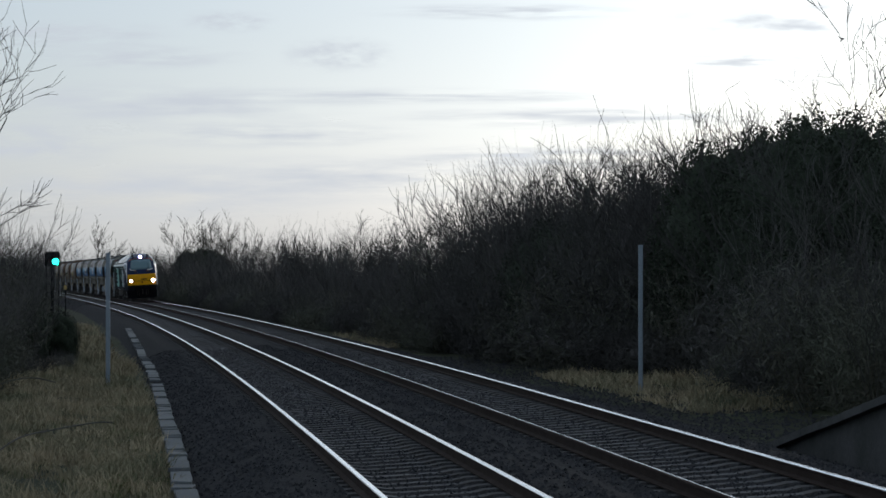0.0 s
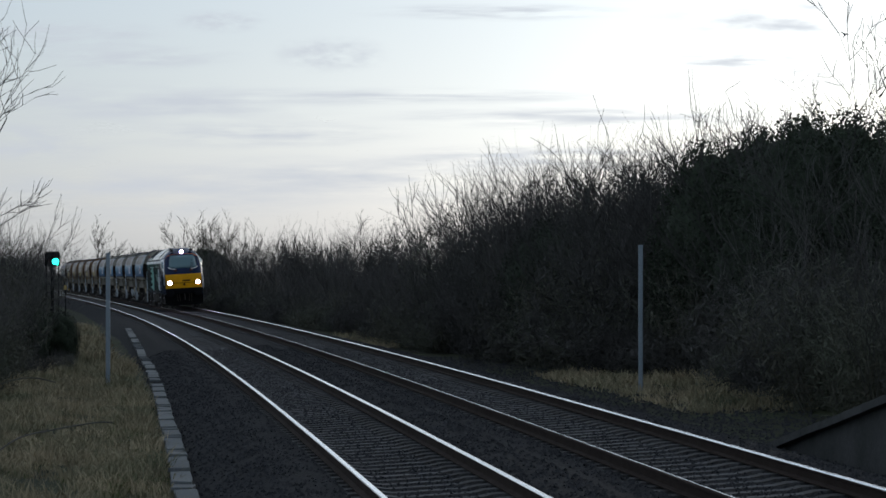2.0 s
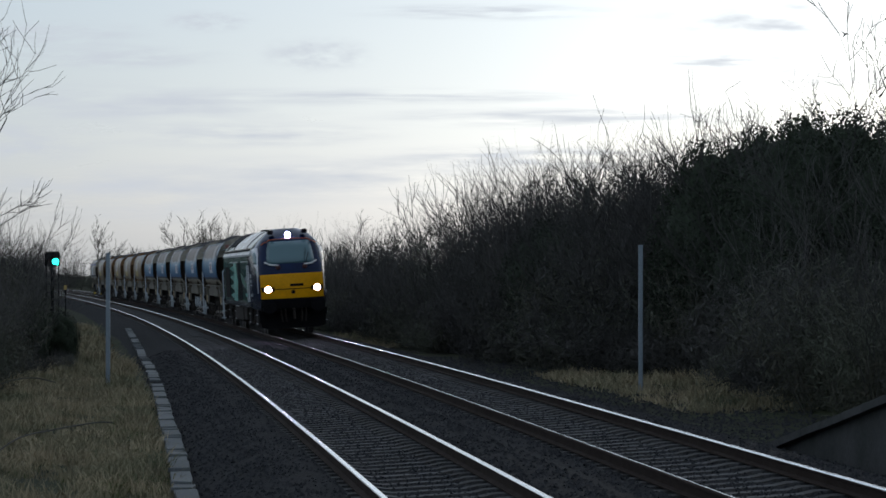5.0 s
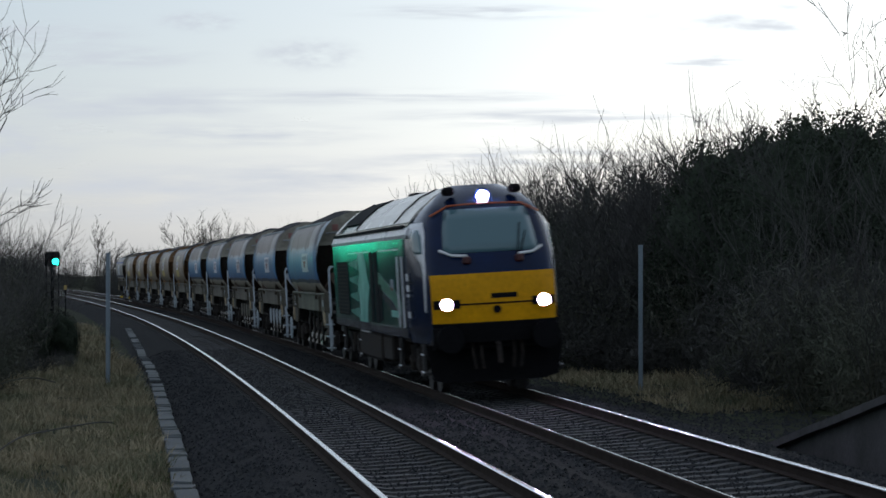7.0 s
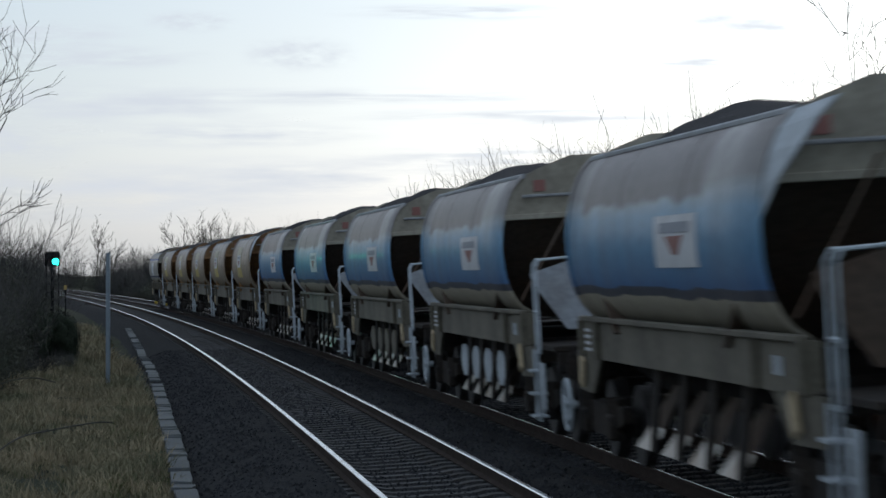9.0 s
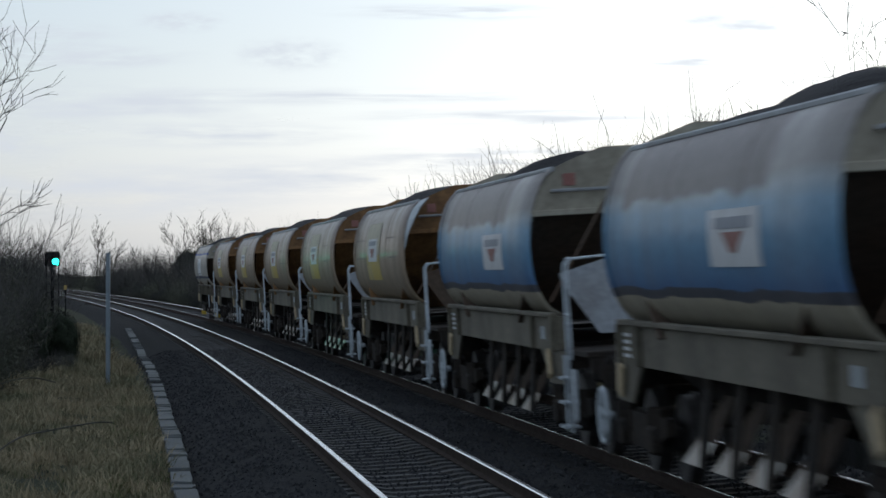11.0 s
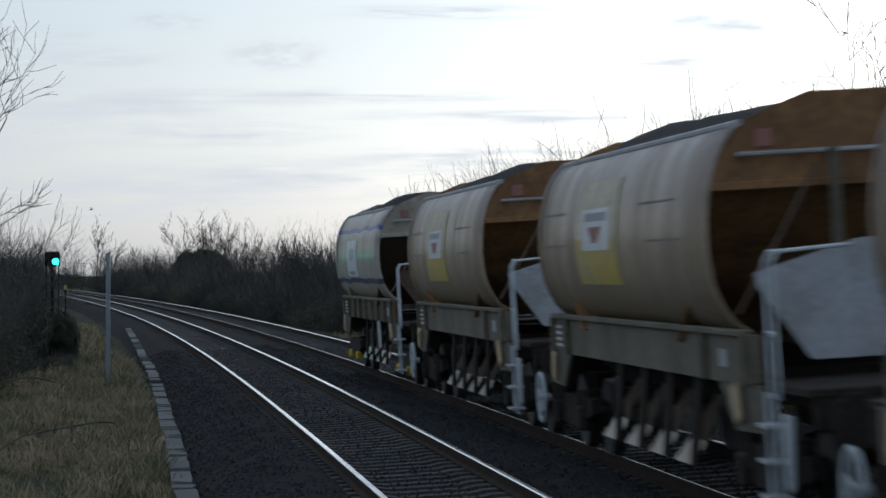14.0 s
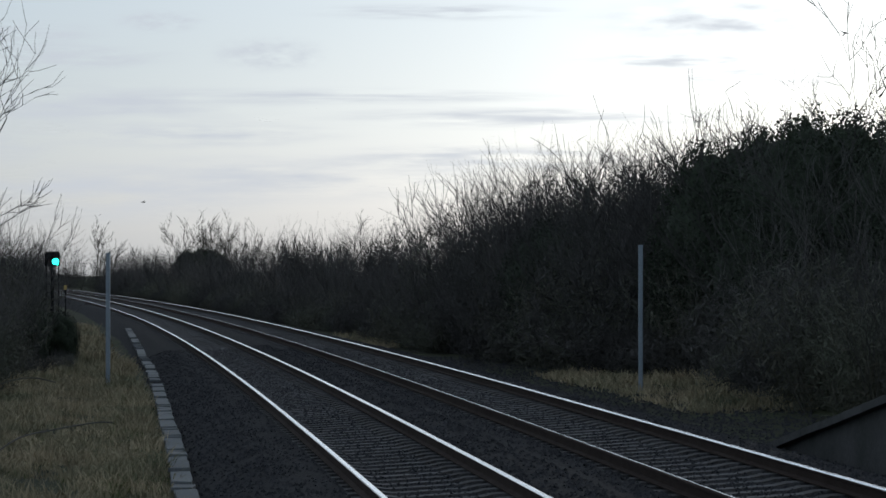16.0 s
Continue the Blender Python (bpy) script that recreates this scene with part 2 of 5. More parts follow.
def build_tracks():
    me = sleeper_mesh()
    for k, oc in enumerate((0.0, SPACING)):
        tr = thing("railway_track", Matrix(), "pair of steel rails, bright on top, on concrete sleepers in ballast", "track", "tracks", "structure")
        rail_mesh("rail", oc - GAUGE / 2, tr, 0.38 if k else 1.0)
        rail_mesh("rail", oc + GAUGE / 2, tr)
        far_v, far_f = [], []
        for i in range(520):
            s = 24 + 0.65 * i
            m = line_pose(s, oc, -0.195)
            if i < 170:
                ob = new("sleeper", me)
                ob.parent = tr
                ob.matrix_world = m
            else:
                b = len(far_v)
                for x, y, z in ((-1.25, -.125, 0), (1.25, -.125, 0), (1.25, .125, 0), (-1.25, .125, 0), (-1.25, -.125, .022), (1.25, -.125, .022), (1.25, .125, .022), (-1.25, .125, .022)):
                    far_v.append(m @ Vector((x, y, z)))
                far_f += [(b + 4, b + 5, b + 6, b + 7), (b, b + 1, b + 5, b + 4), (b + 1, b + 2, b + 6, b + 5), (b + 3, b, b + 4, b + 7)]
        tagged(mesh_ob("far_sleepers", far_v, far_f, M_SLEEPER, tr), kind="stuff")
    # loose stones proud of the bed
    rng = np.random.default_rng(3)
    vs, fs = [], []
    base = np.array([(1, 0, -0.3), (0, 1, -0.3), (-1, 0, -0.3), (0, -1, -0.3), (0.25, 0.15, 0.9)], float)
    tri = [(0, 1, 4), (1, 2, 4), (2, 3, 4), (3, 0, 4)]
    for i in range(80000):
        s = 30 + 85 * rng.random() ** 1.6
        o = rng.uniform(-2.7, 6.5) if i % 6 else rng.uniform(6.3, 9.6)
        za = (rail_z(o) - 0.205 + (0.065 if min(abs(o), abs(o - SPACING)) > 0.95 else 0.0)) if -1.5 < o < 4.9 else float(np.interp(o, [-2.75, -2.1, -1.6, 5.1, 5.7, 6.6], [-.56, -.36, rail_z(-1.6) - .15, rail_z(5.1) - .17, -.34, -.5]))
        if o > 6.4:
            za = ground_z(o) + 0.01
        x, y = plan(s, o)
        sz = rng.uniform(0.02, 0.046)
        p = (base * rng.uniform(0.6, 1.25, (5, 3))) * sz
        a = rng.uniform(0, 6.28)
        p = p @ np.array([[math.cos(a), math.sin(a), 0], [-math.sin(a), math.cos(a), 0], [rng.normal(0, 0.4), rng.normal(0, 0.4), 0.75]])
        p += (float(x), float(y), za + 0.003)
        b = len(vs)
        vs += p.tolist()
        fs += [(b + i0, b + i1, b + i2) for i0, i1, i2 in tri]
    tagged(mesh_ob("loose_ballast_stones", vs, fs, M_STONE), "loose angular grey stones lying on the ballast", "stones", kind="stuff")


build_ground()
build_ballast()
build_tracks()


# ---- lineside: posts, signal, cable trough, ramp ----
def build_post(s, o, height, label):
    g = ground_z(o)
    p = thing("marker_post", Matrix.Translation(at(s, o, g - 0.1)), label, "post", "pair of steel posts")
    bm = bmesh.new()
    box(bm, 0, 0, (height + 0.1) / 2, 0.1, 0.1, height + 0.1, 0.012)
    part("shaft", bm, M_GALV, p)
    bm = bmesh.new()
    box(bm, 0, 0, height + 0.11, 0.115, 0.115, 0.03, 0.008)
    part("cap", bm, M_GALV, p)
    bm = bmesh.new()
    box(bm, 0, 0, 0.11, 0.2, 0.2, 0.03, 0.005)
    part("base_plate", bm, M_GALV, p)


M_GREENLAMP = mat("green_signal_lens", (0.012, 1.0, 0.60), 0.3, scale=1, vary=0.0, mix=0, emit=22)
# Hood tinted green: the halo round the lit lens put into its colour.
M_GREENHALO = mat("halo_tinted_hood", (0.0, 0.12, 0.09), 0.4, scale=3, vary=0.2)
M_AMBER = mat("amber_reflector", (0.55, 0.38, 0.12), 0.5, scale=3, vary=0.2)


def build_signal():
    base = at(136, -5.3, ground_z(-5.3) + 0.0)
    sg = thing("railway_signal", Matrix.Translation(base), "black colour light signal on a short grey post showing green", "signal")
    bm = bmesh.new()
    tube(bm, (0, 0, -0.1), (0, 0, 3.0), 0.07)
    part("post", bm, M_BLACK, sg)
    bm = bmesh.new()
    prism(bm, [(-0.3, 2.92), (0.3, 2.92), (0.3, 3.42), (0.24, 3.5), (-0.24, 3.5), (-0.3, 3.42)], 'y', -0.03, 0.0)
    box(bm, 0.12, 0.1, 3.12, 0.3, 0.26, 0.36, 0.02)
    head = part("signal_head", bm, M_BLACK, sg)
    bm = bmesh.new()
    tube(bm, (0.14, -0.03, 3.10), (0.14, -0.075, 3.10), 0.115, n=20)
    part("lens", bm, M_GREENLAMP, head, "lit green lens")
    beam = new("signal_beam", bpy.data.lights.new("signal_beam", 'SPOT'))
    beam.data.energy, beam.data.color = SIGNAL_WATTS, (0.0, 1.0, 0.55)
    beam.data.spot_size, beam.data.spot_blend, beam.data.shadow_soft_size = radians(10), 0.7, 0.08
    here = base + Vector((0.14, -0.20, 3.10))
    beam.matrix_world = look(here, at(100, 1.9, 3.3))
    bm = bmesh.new()
    for a in range(-80, 261, 20):
        b0, b1 = radians(a), radians(a + 20)
        q = [(0.14 + 0.14 * math.cos(b), y, 3.10 + 0.14 * math.sin(b)) for b in (b0, b1) for y in (-0.03, -0.16)]
        vs = [bm.verts.new(v) for v in (q[0], q[1], q[3], q[2])]
        bm.faces.new(vs)
    part("hood", bm, M_GREENHALO, head)
    bm = bmesh.new()
    rod(bm, [(-0.25, 0.1, 0), (-0.25, 0.1, 2.9)], 0.02)
    rod(bm, [(0.2, 0.35, 0), (0.2, 0.35, 2.9)], 0.02)
    for k in range(8):
        rod(bm, [(-0.25, 0.1, 0.3 + 0.32 * k), (0.2, 0.35, 0.3 + 0.32 * k)], 0.012)
    part("ladder", bm, M_BLACK, sg)
    mk = thing("small_marker", Matrix.Translation(at(170, -4.6, ground_z(-4.6))), "small amber reflector on a thin dark stake", "marker")
    bm = bmesh.new()
    tube(bm, (0, 0, -0.1), (0, 0, 1.9), 0.03)
    part("stake", bm, M_BLACK, mk)
    bm = bmesh.new()
    box(bm, 0, -0.04, 2.0, 0.15, 0.03, 0.22, 0.01)
    part("reflector", bm, M_AMBER, mk)


def build_trough():
    tr = thing("cable_trough", Matrix(), "row of grey concrete cable trough lids, some shifted", "cable trough", kind="structure")
    bm = bmesh.new()
    box(bm, 0, 0, 0, 0.27, 0.975, 0.06, 0.008)
    me = bpy.data.meshes.new("lid")
    bm.to_mesh(me)
    bm.free()
    me.materials.append(M_SLAB)
    rng = random.Random(5)
    s = 44.0
    for i in range(110):
        o = float(np.interp(s, [55, 65, 75, 85, 102, 116, 142, 181], [-2.66, -2.62, -2.56, -2.48, -2.34, -2.30, -2.05, -1.6])) + rng.uniform(-0.015, 0.015)
        ob = new("lid", me)
        ob.parent = tr
        tilt = rng.gauss(0, 1.6)
        t = float(heading(s))
        p = at(s, o, max(ground_z(o) + 0.10, float(np.interp(o, [-2.75, -2.1, -1.6], [-0.56, -0.36, rail_z(-1.6) - 0.15])) + 0.05) + rng.uniform(-0.02, 0.03))
        gone = rng.random() < (0.04 if s < 80 else 0.22)
        if gone:
            p.z -= 0.12
            tilt += rng.uniform(-14, 14)
        ob.matrix_world = Matrix.Translation(p) @ pose(0, 0, 0, rng.gauss(0, 1.5), tilt, -math.degrees(t) + rng.gauss(0, 1.2))
        s += 1.0 + rng.uniform(0, 0.04)


def build_ramp():
    """End ramp of the platform on the far side, rising towards the camera."""
    rp = thing("platform_ramp", Matrix(), "weathered concrete platform end ramp with a sloping coping", "ramp", kind="structure")
    o0, o1 = 6.5, 9.6
    s_toe, s_top, s_end = 65.2, 56.8, 24.0

    def surf(s):
        return float(np.interp(s, [s_end, s_top, s_toe], [1.0, 0.87, -0.36]))
    ss = [s_end, 34, 44, s_top, 58.8, 60.8, 62.8, s_toe]
    prof_v, faces = [], []
    for s in ss:
        for o, z in ((o0 + 0.12, -0.7), (o0 + 0.12, surf(s) - 0.10), (o1, surf(s) - 0.10), (o1, -0.7)):
            prof_v.append(at(s, o, z))
    for i in range(len(ss) - 1):
        for j in range(3):
            faces.append((4 * i + j, 4 * i + j + 1, 4 * i + 5 + j, 4 * i + 4 + j))
    mesh_ob("wall", prof_v, faces, M_RAMP, rp)
    s = s_toe
    k = 0
    while s > s_end:
        n = max(s - 1.2, s_end)
        v = []
        for q in (s - 0.012, n):
            for o, z in ((o0, -0.11), (o0, 0.0), (o1, 0.0), (o1, -0.11)):
                v.append(at(q, o, surf(q) + z + 0.004 * (k % 3)))
        mesh_ob("coping_slab", v, [(0, 1, 2, 3), (4, 5, 6, 7), (0, 1, 5, 4), (1, 2, 6, 5), (2, 3, 7, 6), (3, 0, 4, 7)], M_RAMP, rp)
        s = n
        k += 1


# ---- vegetation ----
def grow_branches(seed, stems, height, spread, upright, kids=3, depth=4, r0=0.05, fine=0.006):
    """Points of tapered three-sided branches: thick ones and thin ones apart."""
    rng = random.Random(seed)
    thick, thin = ([], []), ([], [])

    def seg(store, p, q, ra, rb):
        d = (q - p).normalized()
        a = d.orthogonal().normalized()
        b = d.cross(a)
        n = len(store[0])
        if store is thin:
            # a flat strip does for the finest twigs
            a = d.cross(Vector((0.35, 1.0, 0.12))).normalized()
            store[0].extend((p - a * ra, p + a * ra, q + a * rb, q - a * rb))
            store[1].append((n, n + 1, n + 2, n + 3))
            return
        for c, r in ((p, ra), (q, rb)):
            for k in range(3):
                w = 2.0944 * k
                store[0].append(c + a * (r * math.cos(w)) + b * (r * math.sin(w)))
        for k in range(3):
            m = (k + 1) % 3
            store[1].append((n + k, n + m, n + 3 + m, n + 3 + k))

    def go(p, d, length, r, level):
        n = 4 if level < 2 else 3
        for i in range(n):
            jit = Vector((rng.gauss(0, 1), rng.gauss(0, 1), rng.gauss(0, 1))) * (0.09 + 0.025 * level)
            d = (d + jit + Vector((0, 0, upright * 0.12))).normalized()
            q = p + d * (length / n)
            rb = r * 0.82
            seg(thick if r > 0.014 else thin, p, q, r, rb)
            p, r = q, rb
            if level < depth:
                for _ in range(kids if i else max(1, kids - 1)):
                    if rng.random() < 0.72:
                        side = Vector((rng.gauss(0, 1), rng.gauss(0, 1), rng.gauss(0, 0.5))).normalized()
                        nd = (d * rng.uniform(0.6, 1.1) + side * 0.6 + Vector((0, 0, upright * 0.35))).normalized()
                        go(p, nd, length * rng.uniform(0.42, 0.68), max(fine, r * 0.55), level + 1)
    for _ in range(stems):
        a = rng.uniform(0, 6.283)
        rad = spread * math.sqrt(rng.random())
        lean = Vector((math.cos(a), math.sin(a), 0)) * rng.uniform(0.05, 0.45)
        go(Vector((rad * math.cos(a), rad * math.sin(a), -0.15)), (Vector((0, 0, 1)) + lean).normalized(), height * rng.uniform(0.5, 0.75), r0 * rng.uniform(0.6, 1.1), 1)
    return thick, thin


def scatter_slips(seed, count, rx, ry, z0, z1, length, width, lumps=7, wide=False):
    """Many small slips (twig ends or leaves) in an uneven heap, as loose triangles or leaf quads."""
    rng = np.random.default_rng(seed)
    cx = rng.uniform(-0.6, 0.6, (lumps, 2)) * (rx, ry)
    cz = z0 + (z1 - z0) * rng.uniform(0.15, 0.72, lumps)
    cr = rng.uniform(0.45, 0.75, lumps)
    pick = rng.integers(0, lumps, count)
    v = rng.normal(size=(count, 3))
    v /= np.linalg.norm(v, axis=1)[:, None]
    rad = rng.random(count) ** 0.45
    c = np.column_stack([cx[pick, 0] + v[:, 0] * rad * rx * cr[pick], cx[pick, 1] + v[:, 1] * rad * ry * cr[pick], cz[pick] + v[:, 2] * rad * (z1 - z0) * 0.42 * cr[pick] / 0.6])
    c[:, 2] = np.clip(c[:, 2], -0.1 + 0.25 * rng.random(count), None)
    d = rng.normal(size=(count, 3)) + np.array([0, 0, 0 if wide else 0.7])
    d /= np.linalg.norm(d, axis=1)[:, None]
    e = np.cross(d, rng.normal(size=(count, 3)))
    e /= np.linalg.norm(e, axis=1)[:, None]
    L = (length * rng.uniform(0.5, 1.3, count))[:, None]
    W = (width * rng.uniform(0.6, 1.3, count))[:, None]
    if wide:
        P4 = np.stack([c - d * L * 0.5, c + e * W * 0.5, c + d * L * 0.5, c - e * W * 0.5], 1).reshape(-1, 3)
        return P4, [(4 * i, 4 * i + 1, 4 * i + 2, 4 * i + 3) for i in range(count)]
    P3 = np.stack([c - e * W * 0.5, c + e * W * 0.5, c + d * L], 1).reshape(-1, 3)
    return P3, [(3 * i, 3 * i + 1, 3 * i + 2) for i in range(count)]


def leaf_dome(seed, count, r, h):
    """Leaves over an uneven dome that comes down to the ground, several leaves deep."""
    rng = np.random.default_rng(seed)
    v = rng.normal(size=(count, 3))
    v /= np.linalg.norm(v, axis=1)[:, None]
    lump = np.array([1.0 + 0.30 * noise.noise(Vector(q) * 2.1 + Vector((seed, 0, 0))) + 0.13 * noise.noise(Vector(q) * 6.0) for q in v.tolist()])
    rad = lump * (1 - 0.30 * rng.random(count) ** 1.8)
    c = np.column_stack([v[:, 0] * rad * r, v[:, 1] * rad * r, h * 0.47 + v[:, 2] * rad * h * 0.53])
    d = rng.normal(size=(count, 3))
    d /= np.linalg.norm(d, axis=1)[:, None]
    e = np.cross(d, rng.normal(size=(count, 3)))
    e /= np.linalg.norm(e, axis=1)[:, None]
    L = (0.085 * rng.uniform(0.5, 1.3, count))[:, None]
    W = (0.07 * rng.uniform(0.6, 1.3, count))[:, None]
    P4 = np.stack([c - d * L * 0.5, c + e * W * 0.5, c + d * L * 0.5, c - e * W * 0.5], 1).reshape(-1, 3)
    return P4, [(4 * i, 4 * i + 1, 4 * i + 2, 4 * i + 3) for i in range(count)]


def dark_core(seed, r, h):
    """The tangled inside of an ivy crown, which lets no light through."""
    bm = bmesh.new()
    bmesh.ops.create_icosphere(bm, subdivisions=4, radius=1.0)
    for v in bm.verts:
        q = v.co.normalized()
        lump = 0.86 * (1.0 + 0.30 * noise.noise(q * 2.1 + Vector((seed, 0, 0))) + 0.13 * noise.noise(q * 6.0)) + 0.06 * noise.noise(q * 14.0)
        v.co = Vector((q.x * lump * r, q.y * lump * r, h * 0.47 + q.z * lump * h * 0.53))
    return bm


def bush_proto(name, seed, label, category, group, stems, height, spread, upright, slips, r0=0.04, leafy=False, fill=0.75, kids=3, depth=3, fine=0.0065, exact=False):
    b = thing(name, Matrix.Translation((0, -400, 0)), label, category, group)
    th, tn = grow_branches(seed, stems, height, spread, upright, kids, depth, r0, fine)
    if exact:           # the tallest shoot ends at the height given
        k = height / max(v.z for v in tn[0])
        for store in (th, tn):
            store[0][:] = [v * k for v in store[0]]
    tagged(mesh_ob("trunk", th[0], th[1], M_BARK, b), kind="stuff")
    tagged(mesh_ob("twig_spray", tn[0], tn[1], M_TWIG, b), kind="stuff")
    if slips:
        if leafy:
            v, f = leaf_dome(seed, slips, spread * 1.75, height)
            tagged(mesh_ob("crown", v, f, M_IVY, b), kind="stuff")
            part("inner_growth", dark_core(seed, spread * 1.75, height), M_IVY, b, smooth=True)
        else:
            v, f = scatter_slips(seed, slips, spread * 1.8, spread * 1.8, 0, height * fill, 0.38, 0.03, 8)
            tagged(mesh_ob("crown", v, f, M_TWIG if seed % 3 else M_GREENTWIG, b), kind="stuff")
    return b


def plant(proto, s, o, height, base_h, rng, sink=0.0):
    k = height / base_h
    m = Matrix.Translation(at(s, o, ground_z(o) - sink)) @ pose(0, 0, 0, 0, 0, rng.uniform(0, 360))
    c = copy_thing(proto, m)
    c.scale = (k * rng.uniform(0.9, 1.15),) * 2 + (k,)
    return c


def build_vegetation():
    rng = random.Random(11)
    LB = "dense leafless thorn bush with dark brown twigs on the verge"
    bushes = [bush_proto("bare_bush", 21 + i, LB, "bush", "lineside thicket", 6, 4.2, 1.1, 0.75, 4200, 0.032, fill=0.70) for i in range(4)]
    far_bushes = [bush_proto("bare_bush", 31 + i, LB, "bush", "lineside thicket", 7, 4.2, 1.3, 0.7, 3200, 0.04, fill=0.50, kids=2, depth=3, fine=0.013) for i in range(3)]
    LT = "bare winter tree with many upright thin shoots"
    trees = [bush_proto("bare_tree", 41 + i, LT, "tree", "lineside trees", 4, 7.0, 1.2, 0.6, 8500, 0.06, fill=0.64, depth=4, kids=3, fine=0.011) for i in range(3)]
    LF = "bare winter tree with a fan of forking branches"
    fans = [bush_proto("forked_tree", 51 + i, LF, "tree", "lineside trees", 3, 7.0, 0.6, 0.5, 3200, 0.07, fill=0.80, depth=5, kids=2, fine=0.011, exact=True) for i in range(3)]
    LI = "broad evergreen ivy covered tree, almost black"
    ivies = [bush_proto("ivy_tree", 61 + i, LI, "tree", "ivy trees", 4, 5.4, 1.2, 0.8, 24000, 0.06, leafy=True) for i in range(2)]
    LR = "low bramble scrub with a few dull leaves"
    scrub = [bush_proto("bramble", 81 + i, LR, "scrub", "brambles", 10, 1.6, 0.9, 0.2, 2200, 0.014, fill=0.95) for i in range(2)]
    bare = [bush_proto("skyline_tree", 71 + i, "distant bare tree standing against the sky", "tree", "skyline trees", 2, 7.0, 0.5, 0.6, 0, 0.11, depth=4, kids=3, fine=0.02) for i in range(2)]
    # thicket along the far side of the line
    s = 94.0
    while s < 420:
        front = float(np.interp(s, [94, 104, 118, 135, 200, 420], [11.2, 9.6, 8.9, 8.6, 8.4, 8.4]))
        hf = float(np.interp(s, [90, 105, 118, 135, 150, 200, 260, 330, 420], [3.6, 3.8, 3.8, 3.5, 3.4, 3.8, 3.8, 4.4, 5.2]))
        plant(rng.choice(bushes if s < 135 else far_bushes), s, front + rng.uniform(0, 0.8), hf * rng.uniform(0.7, 1.15), 4.2, rng)
        plant(rng.choice(bushes if s < 135 else far_bushes), s + 1.0, front + 3.0 + rng.uniform(0, 1), hf * rng.uniform(0.8, 1.35 if s < 230 else 1.1), 4.2, rng)
        if rng.random() < 0.6:
            plant(rng.choice(scrub), s + 0.5, front - 0.9 + rng.uniform(-0.2, 0.4), rng.uniform(0.7, 1.4), 1.6, rng)
        s += float(np.interp(s, [94, 160, 260, 420], [1.9, 2.6, 4.2, 7.0]))
    # trees behind it, tallest beside the ivy
    s = 97.0
    while s < 132:
        for o in (13.0, 15.5):
            h = float(np.interp(s, [97, 110, 122, 132], [4.4, 4.8, 4.8, 4.4])) * (1.0 if o < 14 else 1.06)
            plant(rng.choice(trees), s + rng.uniform(-0.6, 0.6), o + rng.uniform(-0.8, 0.8), h * rng.uniform(0.88, 1.04), 7.0, rng)
        s += 2.4
    s = 99.0
    while s < 136:
        plant(rng.choice(bushes), s, 11.4 + rng.uniform(-0.5, 0.8), rng.uniform(4.9, 5.8), 4.2, rng)
        plant(rng.choice(bushes), s + 0.9, 14.0 + rng.uniform(-0.8, 1.0), float(np.interp(s, [99, 112, 124, 136], [5.8, 6.4, 6.2, 5.0])) * rng.uniform(0.92, 1.06), 4.2, rng)
        s += 1.9
    for s, o, h in ((150, 12.8, 4.7), (158, 13, 4.4), (170, 12, 4.4), (182, 12.5, 4.5), (196, 11.5, 4.6), (215, 11, 4.6), (144, 14, 5.2), (232, 14, 4.5)):
        plant(rng.choice(trees), s, o, h, 7.0, rng)
    # ivy masses and scrub by the ramp
    for s, o, h in ((92, 13.6, 6.4), (94, 15.1, 6.5), (91, 16.0, 6.2), (95, 12.7, 6.0), (88, 15.0, 5.5), (96, 12.2, 4.6), (82, 14.6, 5.2), (108, 9.9, 4.2), (107, 11.0, 3.7)):
        plant(rng.choice(ivies), s, o, h, 5.4, rng)
    for s, o, h in ((72, 10.6, 3.4), (75, 10.4, 3.8), (78, 10.9, 4.2), (82, 11.3, 4.2), (86, 11.6, 4.0), (68, 10.9, 3.0), (70, 12.2, 4.2), (66, 12.4, 4.0), (90, 12.0, 4.0), (94, 12.4, 4.2), (62, 12.6, 4.2), (58, 13, 4.4)):
        plant(rng.choice(bushes), s, o, h, 4.2, rng)
    for s, o, h in ((96, 9.8, 1.5), (99, 9.4, 1.6), (101, 9.2, 1.7), (93, 10.6, 1.2), (104, 9.0, 1.2), (80, 10.0, 1.0), (84, 10.4, 1.1), (67, 10.4, 1.2), (108, 8.8, 0.9), (112, 8.6, 1.0)):
        plant(rng.choice(scrub), s, o, h, 1.6, rng)
    # forked trees whose crowns stand clear of the thicket
    for s, o, h in ((119, 9.6, 6.1), (117, 10.9, 6.8), (115, 12.0, 7.1), (112, 12.9, 7.0), (108, 12.8, 6.8), (105, 13.2, 6.6), (102, 13.2, 6.4), (122, 11.6, 6.8), (110, 14.4, 7.0), (99, 13.4, 6.3), (120, 13.2, 7.0), (125, 10.4, 5.4), (113, 11.6, 6.7), (104, 12.2, 6.3)):
        plant(rng.choice(fans), s, o, h, 7.0, rng)
    for s, o, h in ((148, 10.2, 5.4), (156, 10.6, 4.8), (163, 10.0, 4.9), (175, 10.4, 5.4), (188, 10.0, 5.0), (201, 10.2, 5.9), (214, 10.6, 5.3), (228, 10.8, 5.6), (141, 11.0, 5.2), (168, 11.5, 5.6)):
        plant(rng.choice(fans), s, o, h, 7.0, rng)
    # bare trees whose tops stand over the ivy
    for s, o, h in ((95, 14.0, 7.5), (96, 15.2, 7.8), (97, 13.2, 7.0), (94, 16.2, 8.2), (93, 14.7, 7.5)):
        plant(rng.choice(fans), s, o, h, 7.0, rng)
